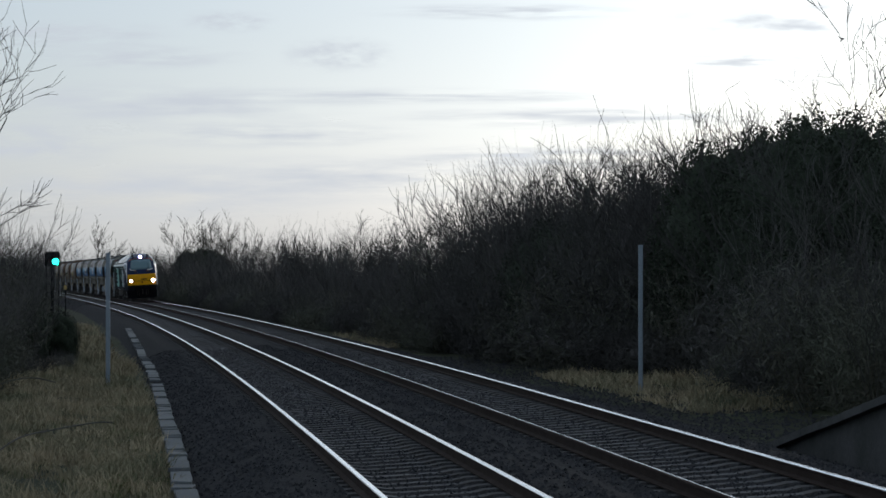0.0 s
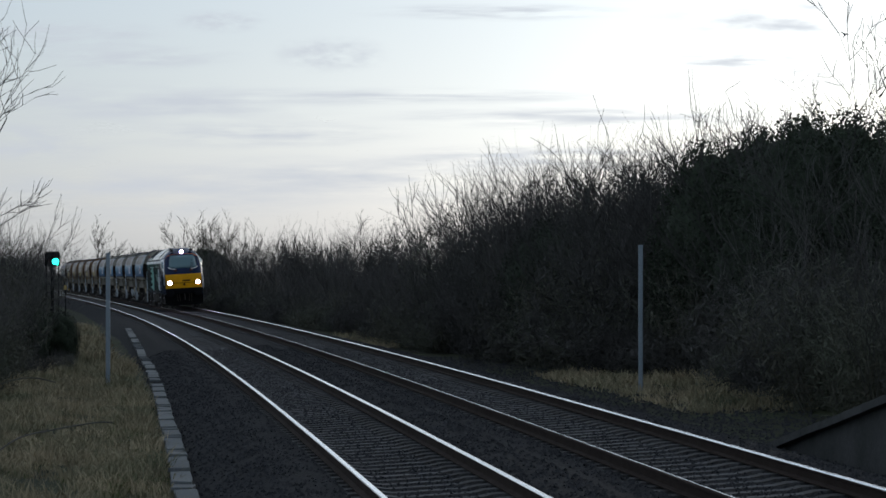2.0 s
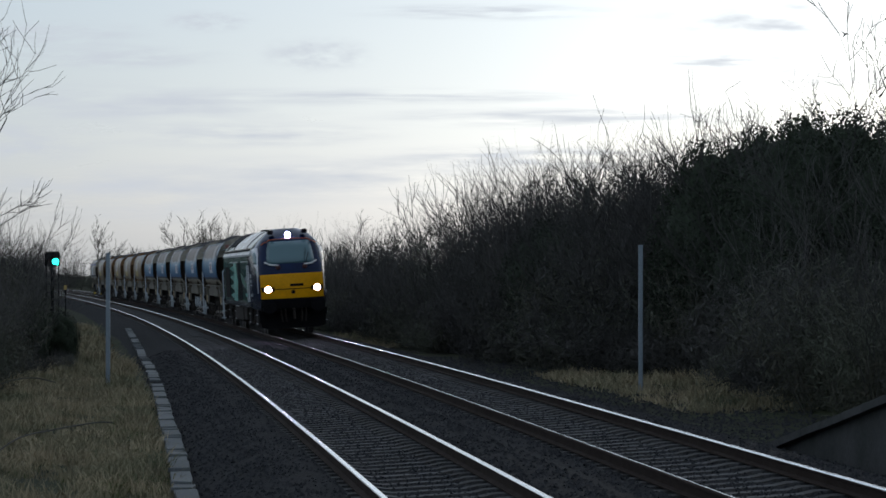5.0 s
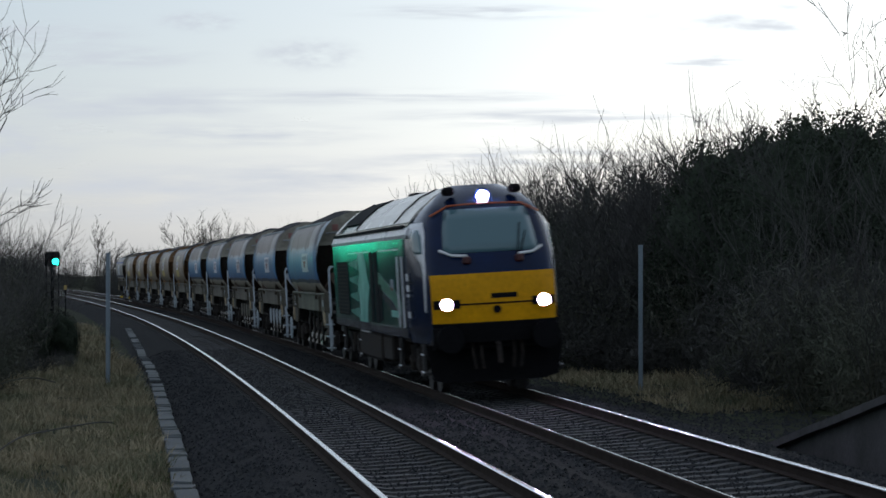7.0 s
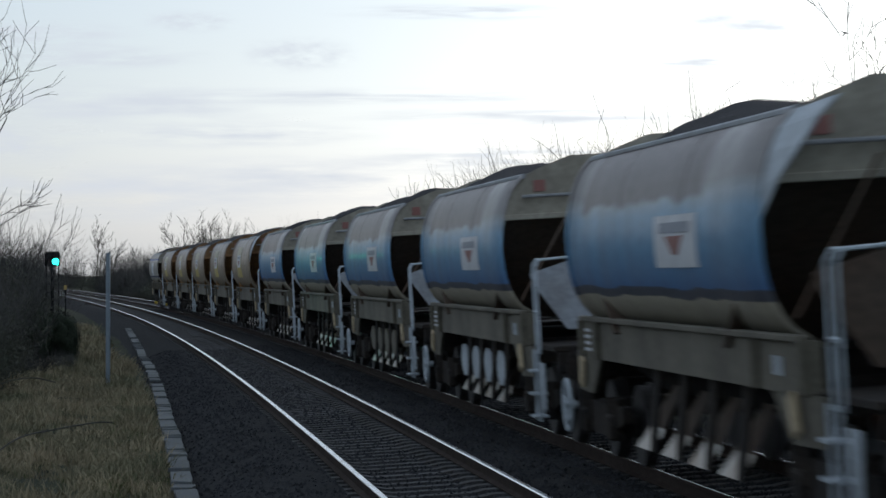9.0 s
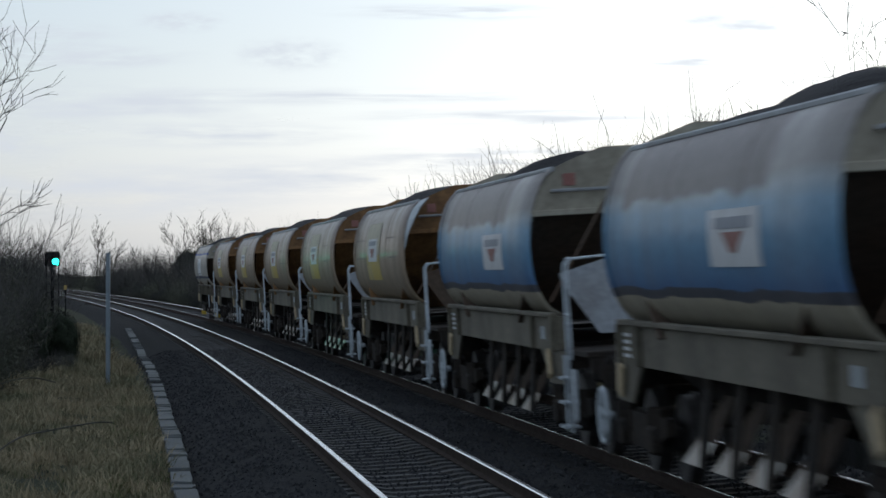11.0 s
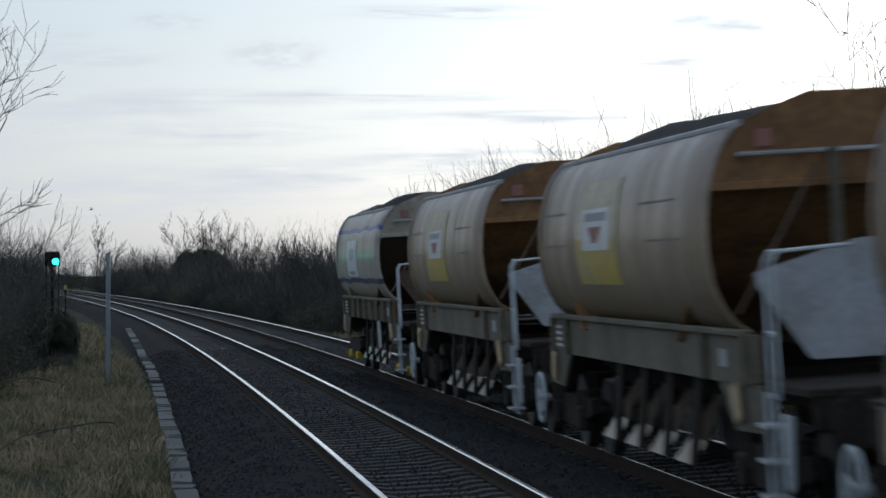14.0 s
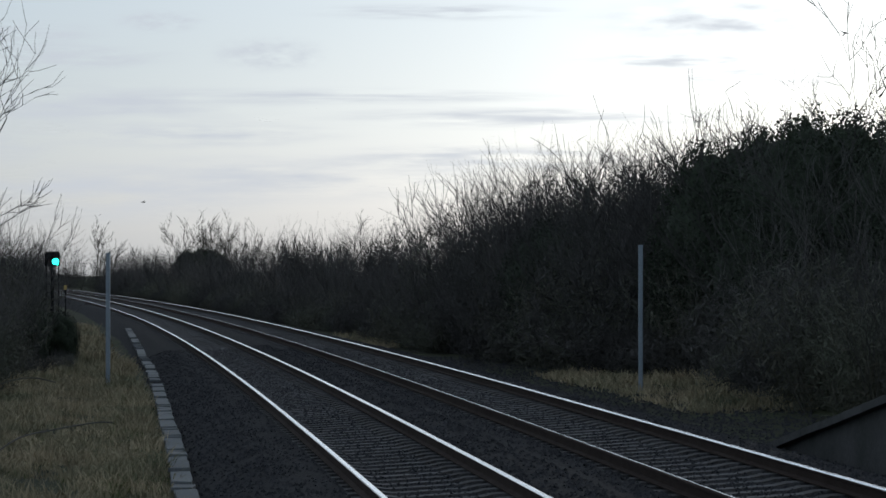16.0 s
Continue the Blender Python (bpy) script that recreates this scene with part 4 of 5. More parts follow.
def build_wagon(kind, seed, hood, flaps, brake):
    """A bogie hopper: curved barrel sides on a deep sill, sloping ends, chutes between the bogies."""
    rng = random.Random(seed)
    label = {"blue": "dirty blue and grey hopper wagon loaded with dark stone", "tan": "dusty tan hopper wagon with faded yellow panel, loaded with stone",
             "last": "pale grey hopper wagon with blue lines and yellow axleboxes"}[kind]
    w = thing("hopper_wagon", Matrix(), label, "wagon", "hopper train")
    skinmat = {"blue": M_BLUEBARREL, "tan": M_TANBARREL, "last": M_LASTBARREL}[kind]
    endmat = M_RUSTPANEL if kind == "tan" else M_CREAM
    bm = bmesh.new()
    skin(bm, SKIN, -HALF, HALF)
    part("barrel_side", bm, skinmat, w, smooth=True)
    # vertical seams and rolled end edges of the barrel
    for y in (-HALF + 0.02, HALF - 0.02, -1.75, 1.75):
        bm = bmesh.new()
        edge = abs(y) > 4
        for sgn in (1, -1):
            pts = [(sgn * (x + (0.012 if edge else 0.0)), y, z) for x, z in SKIN[::2]]
            rod(bm, pts, 0.026 if edge else 0.007, 5)
            part("rim" if edge else "seam", bm, skinmat, w)
            bm = bmesh.new()
        bm.free()
    bm = bmesh.new()
    for sgn in (1, -1):
        rod(bm, [(sgn * 1.12, -HALF, 3.60), (sgn * 1.12, HALF, 3.60)], 0.035, 6)
    part("top_rail", bm, M_ENDGREY, w)
    # ends: arched upper panel, sloping sheet below, V-shaped plate over the platform
    arch = [(-1.43, 3.02)] + [(-x, z) for x, z in reversed(BARREL[:3])] + [(-0.9, 3.70), (-0.45, 3.86), (0.45, 3.86), (0.9, 3.70)] + [(x, z) for x, z in BARREL[:3]] + [(1.43, 3.02)]
    for sgn in (1, -1):
        y = sgn * (HALF - 0.06)
        bm = bmesh.new()
        prism(bm, arch, 'y', min(y, y + sgn * 0.02), max(y, y + sgn * 0.02))
        box(bm, 0, y + sgn * 0.035, 3.04, 2.84, 0.06, 0.08, 0.01)
        ep = part("end_panel", bm, endmat, w)
        bm = bmesh.new()
        rod(bm, [(-1.0, y + sgn * 0.10, 3.32), (1.15, y + sgn * 0.10, 3.32)], 0.022, 6)
        for x in (-1.0, 0.0, 1.1):
            rod(bm, [(x, y, 3.32), (x, y + sgn * 0.10, 3.32)], 0.016, 5)
        part("grab_rail", bm, M_ENDGREY, ep)
        bm = bmesh.new()
        for sx in (0.9,):
            box(bm, sx, y + sgn * 0.03, 3.46, 0.16, 0.02, 0.16, 0.004)
        part("warning_plate", bm, M_MARK, ep)
        bm = bmesh.new()
        prism(bm, [(sgn * (HALF - 0.1), 3.04), (sgn * (HALF - 0.14), 3.04), (sgn * (HALF - 2.3), 1.62), (sgn * (HALF - 2.26), 1.6)], 'x', -1.36, 1.36)
        part("slope_sheet", bm, M_RUSTPANEL if kind == "tan" else M_INNER, w)
        bm = bmesh.new()
        vy = sorted((sgn * (HALF + (0.62 if sgn > 0 else 0.1)), sgn * (HALF + (0.66 if sgn > 0 else 0.14))))
        prism(bm, [(-1.2, 2.26), (-0.25, 2.52), (0.25, 2.52), (1.2, 2.26), (1.16, 2.12), (0.72, 1.48), (-0.72, 1.48), (-1.16, 2.12)], 'y', *vy)
        part("v_plate", bm, M_INNER if kind == "last" or (hood and sgn > 0) else M_ENDGREY, w, "V-shaped end plate")
        # stays from the platform to the end panel
        bm = bmesh.new()
        box(bm, 0.30, sgn * (HALF + 0.12), 2.4, 0.09, 0.07, 1.9, 0.01)
        part("stay_post", bm, M_SILL, w)
        for sx in (1, -1):
            bm = bmesh.new()
            rod(bm, [(sx * 1.28, sgn * (HALF + 0.3), 1.9), (sx * 0.45, sgn * (HALF + 0.1), 3.2)], 0.02)
            part("diagonal_stay", bm, M_INNER, w)
        # platform, headstock, buffers, coupling
        bm = bmesh.new()
        box(bm, 0, sgn * (6.7 if sgn > 0 else 6.2), 1.28, 2.4, 2.2 if sgn > 0 else 1.3, 0.07, 0.01)
        part("end_platform", bm, M_UNDER, w)
        bm = bmesh.new()
        hy = 7.72 if sgn > 0 else 6.85
        box(bm, 0, sgn * hy, 1.14, 2.3, 0.14, 0.36, 0.02)
        hs = part("headstock", bm, M_UNDER, w)
        for sx in (0.87, -0.87):
            bm = bmesh.new()
            tube(bm, (sx, sgn * (hy + 0.06), 1.06), (sx, sgn * (hy + 0.36), 1.06), 0.10, n=12)
            tube(bm, (sx, sgn * (hy + 0.34), 1.06), (sx, sgn * (hy + 0.40), 1.06), 0.23, n=16)
            part("buffer", bm, M_UNDER, hs)
        bm = bmesh.new()
        rod(bm, [(0, sgn * hy, 1.0), (0, sgn * 8.0, 0.92), (0, sgn * 8.22, 0.92)], 0.05)
        part("coupling", bm, M_UNDER, hs)
        # handrail hoops and steps, both sides
        for sx in (1.26, -1.26) if sgn > 0 else ():
            bm = bmesh.new()
            yy = sgn * 6.6
            for d in (0.0, 0.32):
                yq = yy + sgn * d
                rod(bm, [(sx, yq, 1.2), (sx, yq, 2.36), (sx * 0.96, yq, 2.44), (sx * 0.45, yq, 2.47)], 0.017, 6)
            rod(bm, [(sx, yy, 1.75), (sx, yy + sgn * 0.32, 1.75)], 0.025, 5)
            rod(bm, [(sx * 0.96, yy, 2.44), (sx * 0.96, yy + sgn * 0.32, 2.44)], 0.025, 5)
            part("handrail", bm, M_STEP, w, "pale tubular handrail hoop")
            bm = bmesh.new()
            for d in (0.0, 0.34):
                box(bm, sx * 1.03, yy + sgn * d, 0.78, 0.035, 0.05, 0.95, 0.008)
            for z in (0.38, 0.68, 0.98):
                box(bm, sx * 1.03, yy + sgn * 0.17, z, 0.20, 0.36, 0.035, 0.006)
            part("step_ladder", bm, M_STEP, w, "pale blue-grey step ladder")
            if abs(sx) > 0 and sx > 0 and not (kind == "last"):
                bm = bmesh.new()
                prism(bm, [(sgn * 7.3, 1.1), (sgn * 7.6, 1.1), (sgn * 7.5, 0.5), (sgn * 7.35, 0.45)], 'x', 1.30, 1.33)
                part("guard_plate", bm, M_STEP, w)
    if hood:
        # curved apron carried on over the leading end
        bm = bmesh.new()
        for sgn in (1, -1):
            low = [(sgn * x, HALF - 0.02, z) for x, z in BARREL[:5]]
            tip = [(sgn * x * 0.985, HALF + d, z + 0.04) for (x, z), d in zip(BARREL[:5], (1.45, 1.35, 1.1, 0.55, 0.02))]
            a = [bm.verts.new(v) for v in low]
            b = [bm.verts.new(v) for v in tip]
            for i in range(4):
                bm.faces.new((a[i], a[i + 1], b[i + 1], b[i]))
            bmesh.ops.recalc_face_normals(bm, faces=bm.faces)
            bmesh.ops.solidify(bm, geom=bm.faces[:], thickness=0.015)
            part("end_apron", bm, M_STEP, w, "pale grey curved apron")
            bm = bmesh.new()
        bm.free()
    # load
    n, mrows = 30, 9
    peak = rng.uniform(-1.4, 0.8)
    bm = bmesh.new()
    g = []
    for i in range(n + 1):
        y = -HALF + 0.15 + (2 * HALF - 0.3) * i / n
        row = []
        for j in range(mrows + 1):
            x = -1.1 + 2.2 * j / mrows
            run = max(0.0, 1 - abs(y - peak) / (HALF - 0.5 + (0.4 if y < peak else -0.4) * peak))
            hump = (1 - (x / 1.3) ** 2) * (0.44 * min(1.0, run * 1.7) ** 1.3 + 0.07 * math.sin(y * 1.3 + seed))
            row.append(bm.verts.new((x, y, 3.46 + hump + 0.05 * noise.noise(Vector((x * 2, y * 2, seed))))))
        g.append(row)
    for i in range(n):
        for j in range(mrows):
            bm.faces.new((g[i][j], g[i][j + 1], g[i + 1][j + 1], g[i + 1][j]))
    part("stone_load", bm, M_LOAD, w, "heaped dark crushed stone", smooth=True)
    # deep sill with ribs and end panels
    for sx in (1, -1):
        bm = bmesh.new()
        prism(bm, [(-5.6, 1.72), (6.0, 1.72), (6.0, 1.30), (4.6, 1.28), (-4.6, 1.28), (-5.6, 1.30)], 'x', min(sx * 1.18, sx * 1.30), max(sx * 1.18, sx * 1.30))
        # Last wagon: dark sheet in place of the shaded gaps between its ribs.
        sill = part("sill", bm, M_INNER if kind == "last" else M_SILL, w)
        bm = bmesh.new()
        box(bm, sx * 1.31, 0.2, 1.74, 0.10, 11.5, 0.06, 0.01)
        part("sill_flange", bm, M_SILL, sill)
        ribs = (-5.55, -4.4, 4.1, 5.9) if kind != "last" else (-5.6, -4.2, -2.8, -1.4, 0, 1.4, 2.8, 4.2, 5.6)
        for y in ribs:
            bm = bmesh.new()
            box(bm, sx * 1.33, y, 1.50, 0.07, 0.10, 0.44, 0.01)
            part("rib", bm, M_SILL, sill)
        for sy in (1, -1):
            bm = bmesh.new()
            prism(bm, [(sy * 4.5, 1.29), (sy * (6.35 if sy > 0 else 6.2), 1.29), (sy * (6.35 if sy > 0 else 6.2), 0.88), (sy * 5.2, 0.86)], 'x', min(sx * 1.24, sx * 1.28), max(sx * 1.24, sx * 1.28))
            part("end_gusset", bm, M_SILL, sill)
            bm = bmesh.new()
            box(bm, 0, 0, 0, 0.05, 0.20, 0.36, 0.015)
            ob = part("timber_block", bm, M_WOOD, w, "pale timber block")
            ob.matrix_local = pose(sx * 1.34, sy * 5.55, 1.12, 22 * sy, 0, 0)
        for k in range(4):
            bm = bmesh.new()
            box(bm, sx * 1.31, -5.2, 1.38 + 0.075 * k, 0.012, 0.42 - 0.06 * (k % 2), 0.035)
            part("lettering_bar", bm, M_LABEL, sill)
        bm = bmesh.new()
        box(bm, sx * 1.31, 4.9, 1.5, 0.012, 0.26, 0.16)
        part("data_panel", bm, M_STEP, sill)
    # placard on the barrel side
    def plate(name, y, zc, dy, dz, off, material, parent, low=1.0):
        bm = bmesh.new()
        zs = np.linspace(zc - dz / 2, zc + dz / 2, 9)
        half = sorted(SKIN, key=lambda q: q[1])
        for sgn in (side,):
            a = [bm.verts.new((sgn * (float(np.interp(z, [q[1] for q in half], [q[0] for q in half])) + off), y - dy / 2 * (low + (1 - low) * (z - zs[0]) / dz), z)) for z in zs]
            b = [bm.verts.new((v.co.x, 2 * y - v.co.y, v.co.z)) for v in a]
            for i in range(8):
                bm.faces.new((a[i], a[i + 1], b[i + 1], b[i]))
        bmesh.ops.recalc_face_normals(bm, faces=bm.faces)
        bmesh.ops.solidify(bm, geom=bm.faces[:], thickness=0.004)
        return part(name, bm, material, parent)
    yp = 1.5 if kind == "blue" else (-0.95 if kind == "tan" else -1.2)
    for side in (1, -1):
        if kind == "tan":
            bk = plate("yellow_panel", yp, 2.58, 2.75, 0.86, 0.010, M_PANELYELLOW, w)
            pl = plate("placard", yp, 2.76, 1.85, 0.46, 0.018, M_LABEL, bk)
            plate("placard_mark", yp, 2.70, 0.9, 0.18, 0.026, M_MARK, pl, 0.25)
            plate("placard_bar", yp, 2.90, 1.45, 0.09, 0.026, M_GREYMARK, pl)
            plate("dust_patch", yp, 2.98, 2.75, 0.64, 0.014, M_PALEYELLOW, bk)
            for zs_, ys_ in ((2.98, (-4.2, 2.6)), (2.60, (-3.9, 3.1))):
                for y_ in ys_:
                    plate("weld_seam", y_, zs_, 1.7 + rng.uniform(-0.3, 0.3), 0.025, 0.006, M_STAIN, w)
        elif kind == "blue":
            pl = plate("placard", yp, 2.58, 2.1, 0.50, 0.012, M_LABEL, w)
            plate("placard_mark", yp, 2.54, 0.9, 0.18, 0.02, M_MARK, pl, 0.25)
            plate("placard_bar", yp, 2.71, 1.5, 0.10, 0.02, M_GREYMARK, pl)
        else:
            pl = plate("placard", yp, 2.62, 2.4, 0.80, 0.012, M_LABEL, w)
            plate("placard_mark", yp, 2.70, 1.1, 0.26, 0.02, M_STEP, pl)
            plate("placard_bar", yp, 2.30, 1.3, 0.08, 0.02, M_GREYMARK, pl)
    # chutes between the bogies
    bm = bmesh.new()
    prism(bm, [(-1.18, 1.3), (1.18, 1.3), (0.75, 0.95), (-0.75, 0.95)], 'y', -3.5, 3.5)
    part("hopper_bottom", bm, M_UNDER, w)
    for k in range(4):
        y = -2.3 + 1.5 * k
        if flaps:
            bm = bmesh.new()
            for sx in (1.16,):
                prism(bm, [(y + 0.44 * math.cos(a), 0.86 + 0.26 * math.sin(a)) for a in [math.pi * q / 8 for q in range(16)]], 'x', sx, sx + 0.03)
            part("discharge_door", bm, M_SILL if seed % 2 else M_STEP, w, "pale rounded discharge door")
        for sx in (1, -1):
            bm = bmesh.new()
            q = [(sx * 1.16, y - 0.78, 0.36), (sx * 1.16, y + 0.32, 0.36), (sx * 0.80, y + 0.72, 1.2), (sx * 0.80, y + 0.30, 1.2)]
            bm.faces.new([bm.verts.new(v) for v in q])
            bmesh.ops.solidify(bm, geom=bm.faces[:], thickness=0.02)
            chute = part("chute", bm, M_INNER, w, "rusty steel chute plate")
            # Paler foot strip: scoured steel, with the gleam of the sky put into colour.
            bm = bmesh.new()
            q = [(sx * 1.168, y - 0.78, 0.355), (sx * 1.168, y + 0.32, 0.355), (sx * 1.065, y + 0.42, 0.60), (sx * 1.065, y - 0.36, 0.60)]
            bm.faces.new([bm.verts.new(v) for v in q])
            bmesh.ops.solidify(bm, geom=bm.faces[:], thickness=0.012)
            part("chute_lip", bm, M_CHUTE, chute, "scoured lower edge with the sky gleam in its colour")
            bm = bmesh.new()
            prism(bm, [(y + 0.12, 0.36), (y + 0.36, 0.36), (y + 1.0, 1.25), (y + 0.62, 1.25)], 'x', min(sx * 1.14, sx * 1.18), max(sx * 1.14, sx * 1.18))
            part("chute_web", bm, M_UNDER, chute)
    add_bogie(w, 5.75, 1.9, 0.47, 2, 0.62, M_AXLEYELLOW if kind == "last" else M_UNDER)
    add_bogie(w, -5.75, 1.9, 0.47, 2, 0.62, M_AXLEYELLOW if kind == "last" else M_UNDER)
    if brake:
        spoked_wheel(w, (1.36, -6.75, 0.66), 0.31)
    if kind == "last":
        bm = bmesh.new()
        prism(bm, [(2.55, 1.25), (2.95, 1.3), (3.05, 0.75), (2.65, 0.7)], 'x', 1.3, 1.33)
        part("guard_plate", bm, M_STEP, w)
        tl = bmesh.new()
        tube(tl, (0.9, -7.8, 1.5), (0.9, -7.9, 1.5), 0.09)
        part("tail_lamp", tl, M_RED, w)
    return w


# ---- the locomotive ----
def nose_y(z):
    return float(np.interp(z, [0.9, 1.3, 1.7, 2.1, 2.3, 2.55, 3.4, 3.55, 3.7, 3.86], [9.72, 9.80, 9.82, 9.78, 9.72, 9.60, 9.02, 8.75, 8.4, 7.9]))


def nose_w(z):
    return float(np.interp(z, [0.9, 1.3, 2.2, 2.6, 3.0, 3.3, 3.5, 3.7, 3.86], [1.10, 1.13, 1.14, 1.12, 1.07, 1.01, 0.92, 0.76, 0.46]))


def nose_point(z, f, lift=0.0):
    """On the cab front at height z, f from -1 to 1 across."""
    return Vector((nose_w(z) * f, nose_y(z) - 0.30 * abs(f) ** 3 - 0.10 * f * f + lift, z))


def body_w(z):
    return float(np.interp(z, [1.05, 1.2, 2.95, 3.1, 3.45, 3.7, 3.86], [1.30, 1.345, 1.345, 1.28, 1.02, 0.70, 0.36]))


def front_patch(bm, zs, fs, lift=0.0, thick=0.0):
    g = [[bm.verts.new(nose_point(z, f, lift)) for f in fs] for z in zs]
    for a, b in zip(g[:-1], g[1:]):
        for i in range(len(fs) - 1):
            bm.faces.new((a[i], a[i + 1], b[i + 1], b[i]))
    if thick:
        bmesh.ops.recalc_face_normals(bm, faces=bm.faces)
        bmesh.ops.solidify(bm, geom=bm.faces[:], thickness=thick)


def glass_mat():
    m = bpy.data.materials.new("windscreen_glass")
    m.use_nodes = True
    b = m.node_tree.nodes["Principled BSDF"]
    b.inputs["Base Color"].default_value = (0.085, 0.16, 0.18, 1)
    b.inputs["Roughness"].default_value = 0.08
    b.inputs["Specular IOR Level"].default_value = 0.6
    return m


def build_loco():
    lo = thing("locomotive", Matrix(), "diesel locomotive with green sides, navy cab and yellow nose, headlamps lit", "locomotive")
    F17 = [i / 8 - 1 for i in range(17)]
    Z_ALL = [0.98, 1.2, 1.34, 1.5, 1.7, 1.9, 2.1, 2.22, 2.4, 2.55, 2.7, 2.9, 3.1, 3.25, 3.4, 3.5, 3.6, 3.7, 3.8, 3.86]
    def bezel(c, r, depth, front):
        b3 = bmesh.new()
        for k in range(24):
            a0, a1 = 6.28319 * k / 24, 6.28319 * (k + 1) / 24
            q = [c + Vector((rr * math.cos(a), yy, rr * math.sin(a))) for a, rr, yy in ((a0, r, -depth), (a1, r, -depth), (a1, r, front), (a0, r, front))]
            b3.faces.new([b3.verts.new(v) for v in q])
        bmesh.ops.remove_doubles(b3, verts=b3.verts, dist=0.001)
        bmesh.ops.solidify(b3, geom=b3.faces[:], thickness=-0.012)
        part("lamp_bezel", b3, M_BLACK, cab)

    # cab shell: front above and below the yellow, and the cheeks back to the body
    bm = bmesh.new()
    front_patch(bm, [z for z in Z_ALL if z >= 2.22], F17)
    for sg in (1, -1):
        for a, b in zip(Z_ALL[:-1], Z_ALL[1:]):
            pts = []
            for z in (a, b):
                p = nose_point(z, sg)
                q = Vector((sg * body_w(z), 7.2, z))
                mid = Vector((sg * (0.35 * abs(p.x) + 0.65 * body_w(z) + 0.02), 0.5 * p.y + 0.5 * 7.6, z))
                pts.append([bm.verts.new(v) for v in (p, mid, q)])
            for i in range(2):
                bm.faces.new((pts[0][i], pts[0][i + 1], pts[1][i + 1], pts[1][i]))
    top_l = [bm.verts.new(v) for v in (nose_point(3.86, -1), nose_point(3.86, 1), Vector((0.36, 7.2, 3.86)), Vector((-0.36, 7.2, 3.86)))]
    bm.faces.new(top_l)
    bmesh.ops.remove_doubles(bm, verts=bm.verts, dist=0.002)
    bmesh.ops.recalc_face_normals(bm, faces=bm.faces)
    cab = part("cab", bm, M_NAVY, lo, "glossy navy blue cab", smooth=True)
    bm = bmesh.new()
    front_patch(bm, [1.34, 1.5, 1.7, 1.9, 2.1, 2.22], F17)
    part("nose_panel", bm, M_YELLOW, cab, "yellow warning panel on the nose", smooth=True)
    bm = bmesh.new()
    front_patch(bm, [z for z in Z_ALL if z <= 1.34], F17)
    part("front_valance", bm, M_BLACK, cab, smooth=True)
    bm = bmesh.new()
    front_patch(bm, [2.60, 2.8, 3.0, 3.2, 3.40], [-0.78 + 0.13 * i for i in range(13)], 0.012, 0.01)
    part("windscreen", bm, glass_mat(), cab, "dark greenish windscreen", smooth=True)
    bm = bmesh.new()
    rod(bm, [nose_point(3.30, -1.0, 0.05), nose_point(3.36, -0.9, 0.05), nose_point(3.47, -0.72, 0.05), nose_point(3.49, 0, 0.05), nose_point(3.47, 0.72, 0.05), nose_point(3.36, 0.9, 0.05), nose_point(3.30, 1.0, 0.05)], 0.016, 5)
    part("orange_line", bm, M_ORANGE, cab)
    # crease across the yellow, coupler mark, number bar
    bm = bmesh.new()
    front_patch(bm, [1.655, 1.685], [-0.72 + 0.12 * i for i in range(13)], 0.008, 0.006)
    part("crease", bm, M_BLACK, cab)
    bm = bmesh.new()
    front_patch(bm, [1.76, 1.85], [-0.34 + 0.085 * i for i in range(6)][::-1], 0.008, 0.006)
    nb = part("number_bar", bm, M_BLACK, cab)
    bm = bmesh.new()
    tube(bm, (0, 9.79, 1.56), (0, 9.85, 1.56), 0.07, n=14)
    part("badge", bm, M_BLACK, cab)
    for sg in (1, -1):
        bm = bmesh.new()
        front_patch(bm, [1.60, 1.68, 1.76], [sg * f for f in (0.98, 0.86, 0.72, 0.58)], 0.01, 0.01)
        surround = part("lamp_surround", bm, M_BLACK, cab)
        c = nose_point(1.68, sg * 0.78, 0.05)
        bm = bmesh.new()
        tube(bm, c + Vector((0, -0.03, 0)), c + Vector((0, 0.02, 0)), 0.105, n=24)
        part("headlamp", bm, M_HEAD, cab, "lit white headlamp")
        bezel(c, 0.125, 0.12, 0.05)
        bm = bmesh.new()
        rod(bm, [nose_point(2.66, sg * 0.84, 0.06), nose_point(2.56, sg * 0.66, 0.07), nose_point(2.54, sg * 0.42, 0.08)], 0.026, 6)
        part("grab_handle", bm, M_WHITE, cab, "white grab handle under the windscreen")
        bm = bmesh.new()
        box(bm, sg * 0.48, nose_y(2.45) + 0.0, 2.46, 0.16, 0.08, 0.14, 0.03)
        part("tail_light", bm, M_RED, cab)
        bm = bmesh.new()
        box(bm, sg * 0.62, 8.5, 3.74, 0.22, 0.35, 0.16, 0.05)
        part("roof_horn", bm, M_BLACK, cab)
        # silver sweep from the cantrail round the side window and down to the nose corner
        def cheek(y, z, lift):
            p = nose_point(z, 1.0)
            bw = body_w(z)
            return Vector((sg * (float(np.interp(y, [7.2, 0.5 * p.y + 3.8, p.y], [bw, 0.35 * p.x + 0.65 * bw + 0.02, p.x])) + lift), y, z))

        def cheek_panel(rows, lift):
            b4 = bmesh.new()
            g = [[b4.verts.new(cheek(ya + (yb - ya) * q / 6, z, lift)) for q in range(7)] for z, ya, yb in rows]
            for a, b in zip(g[:-1], g[1:]):
                for q in range(6):
                    b4.faces.new((a[q], a[q + 1], b[q + 1], b[q]))
            bmesh.ops.recalc_face_normals(b4, faces=b4.faces)
            bmesh.ops.solidify(b4, geom=b4.faces[:], thickness=0.01)
            return b4
        zs = [1.55 + 0.055 * q for q in range(31)]
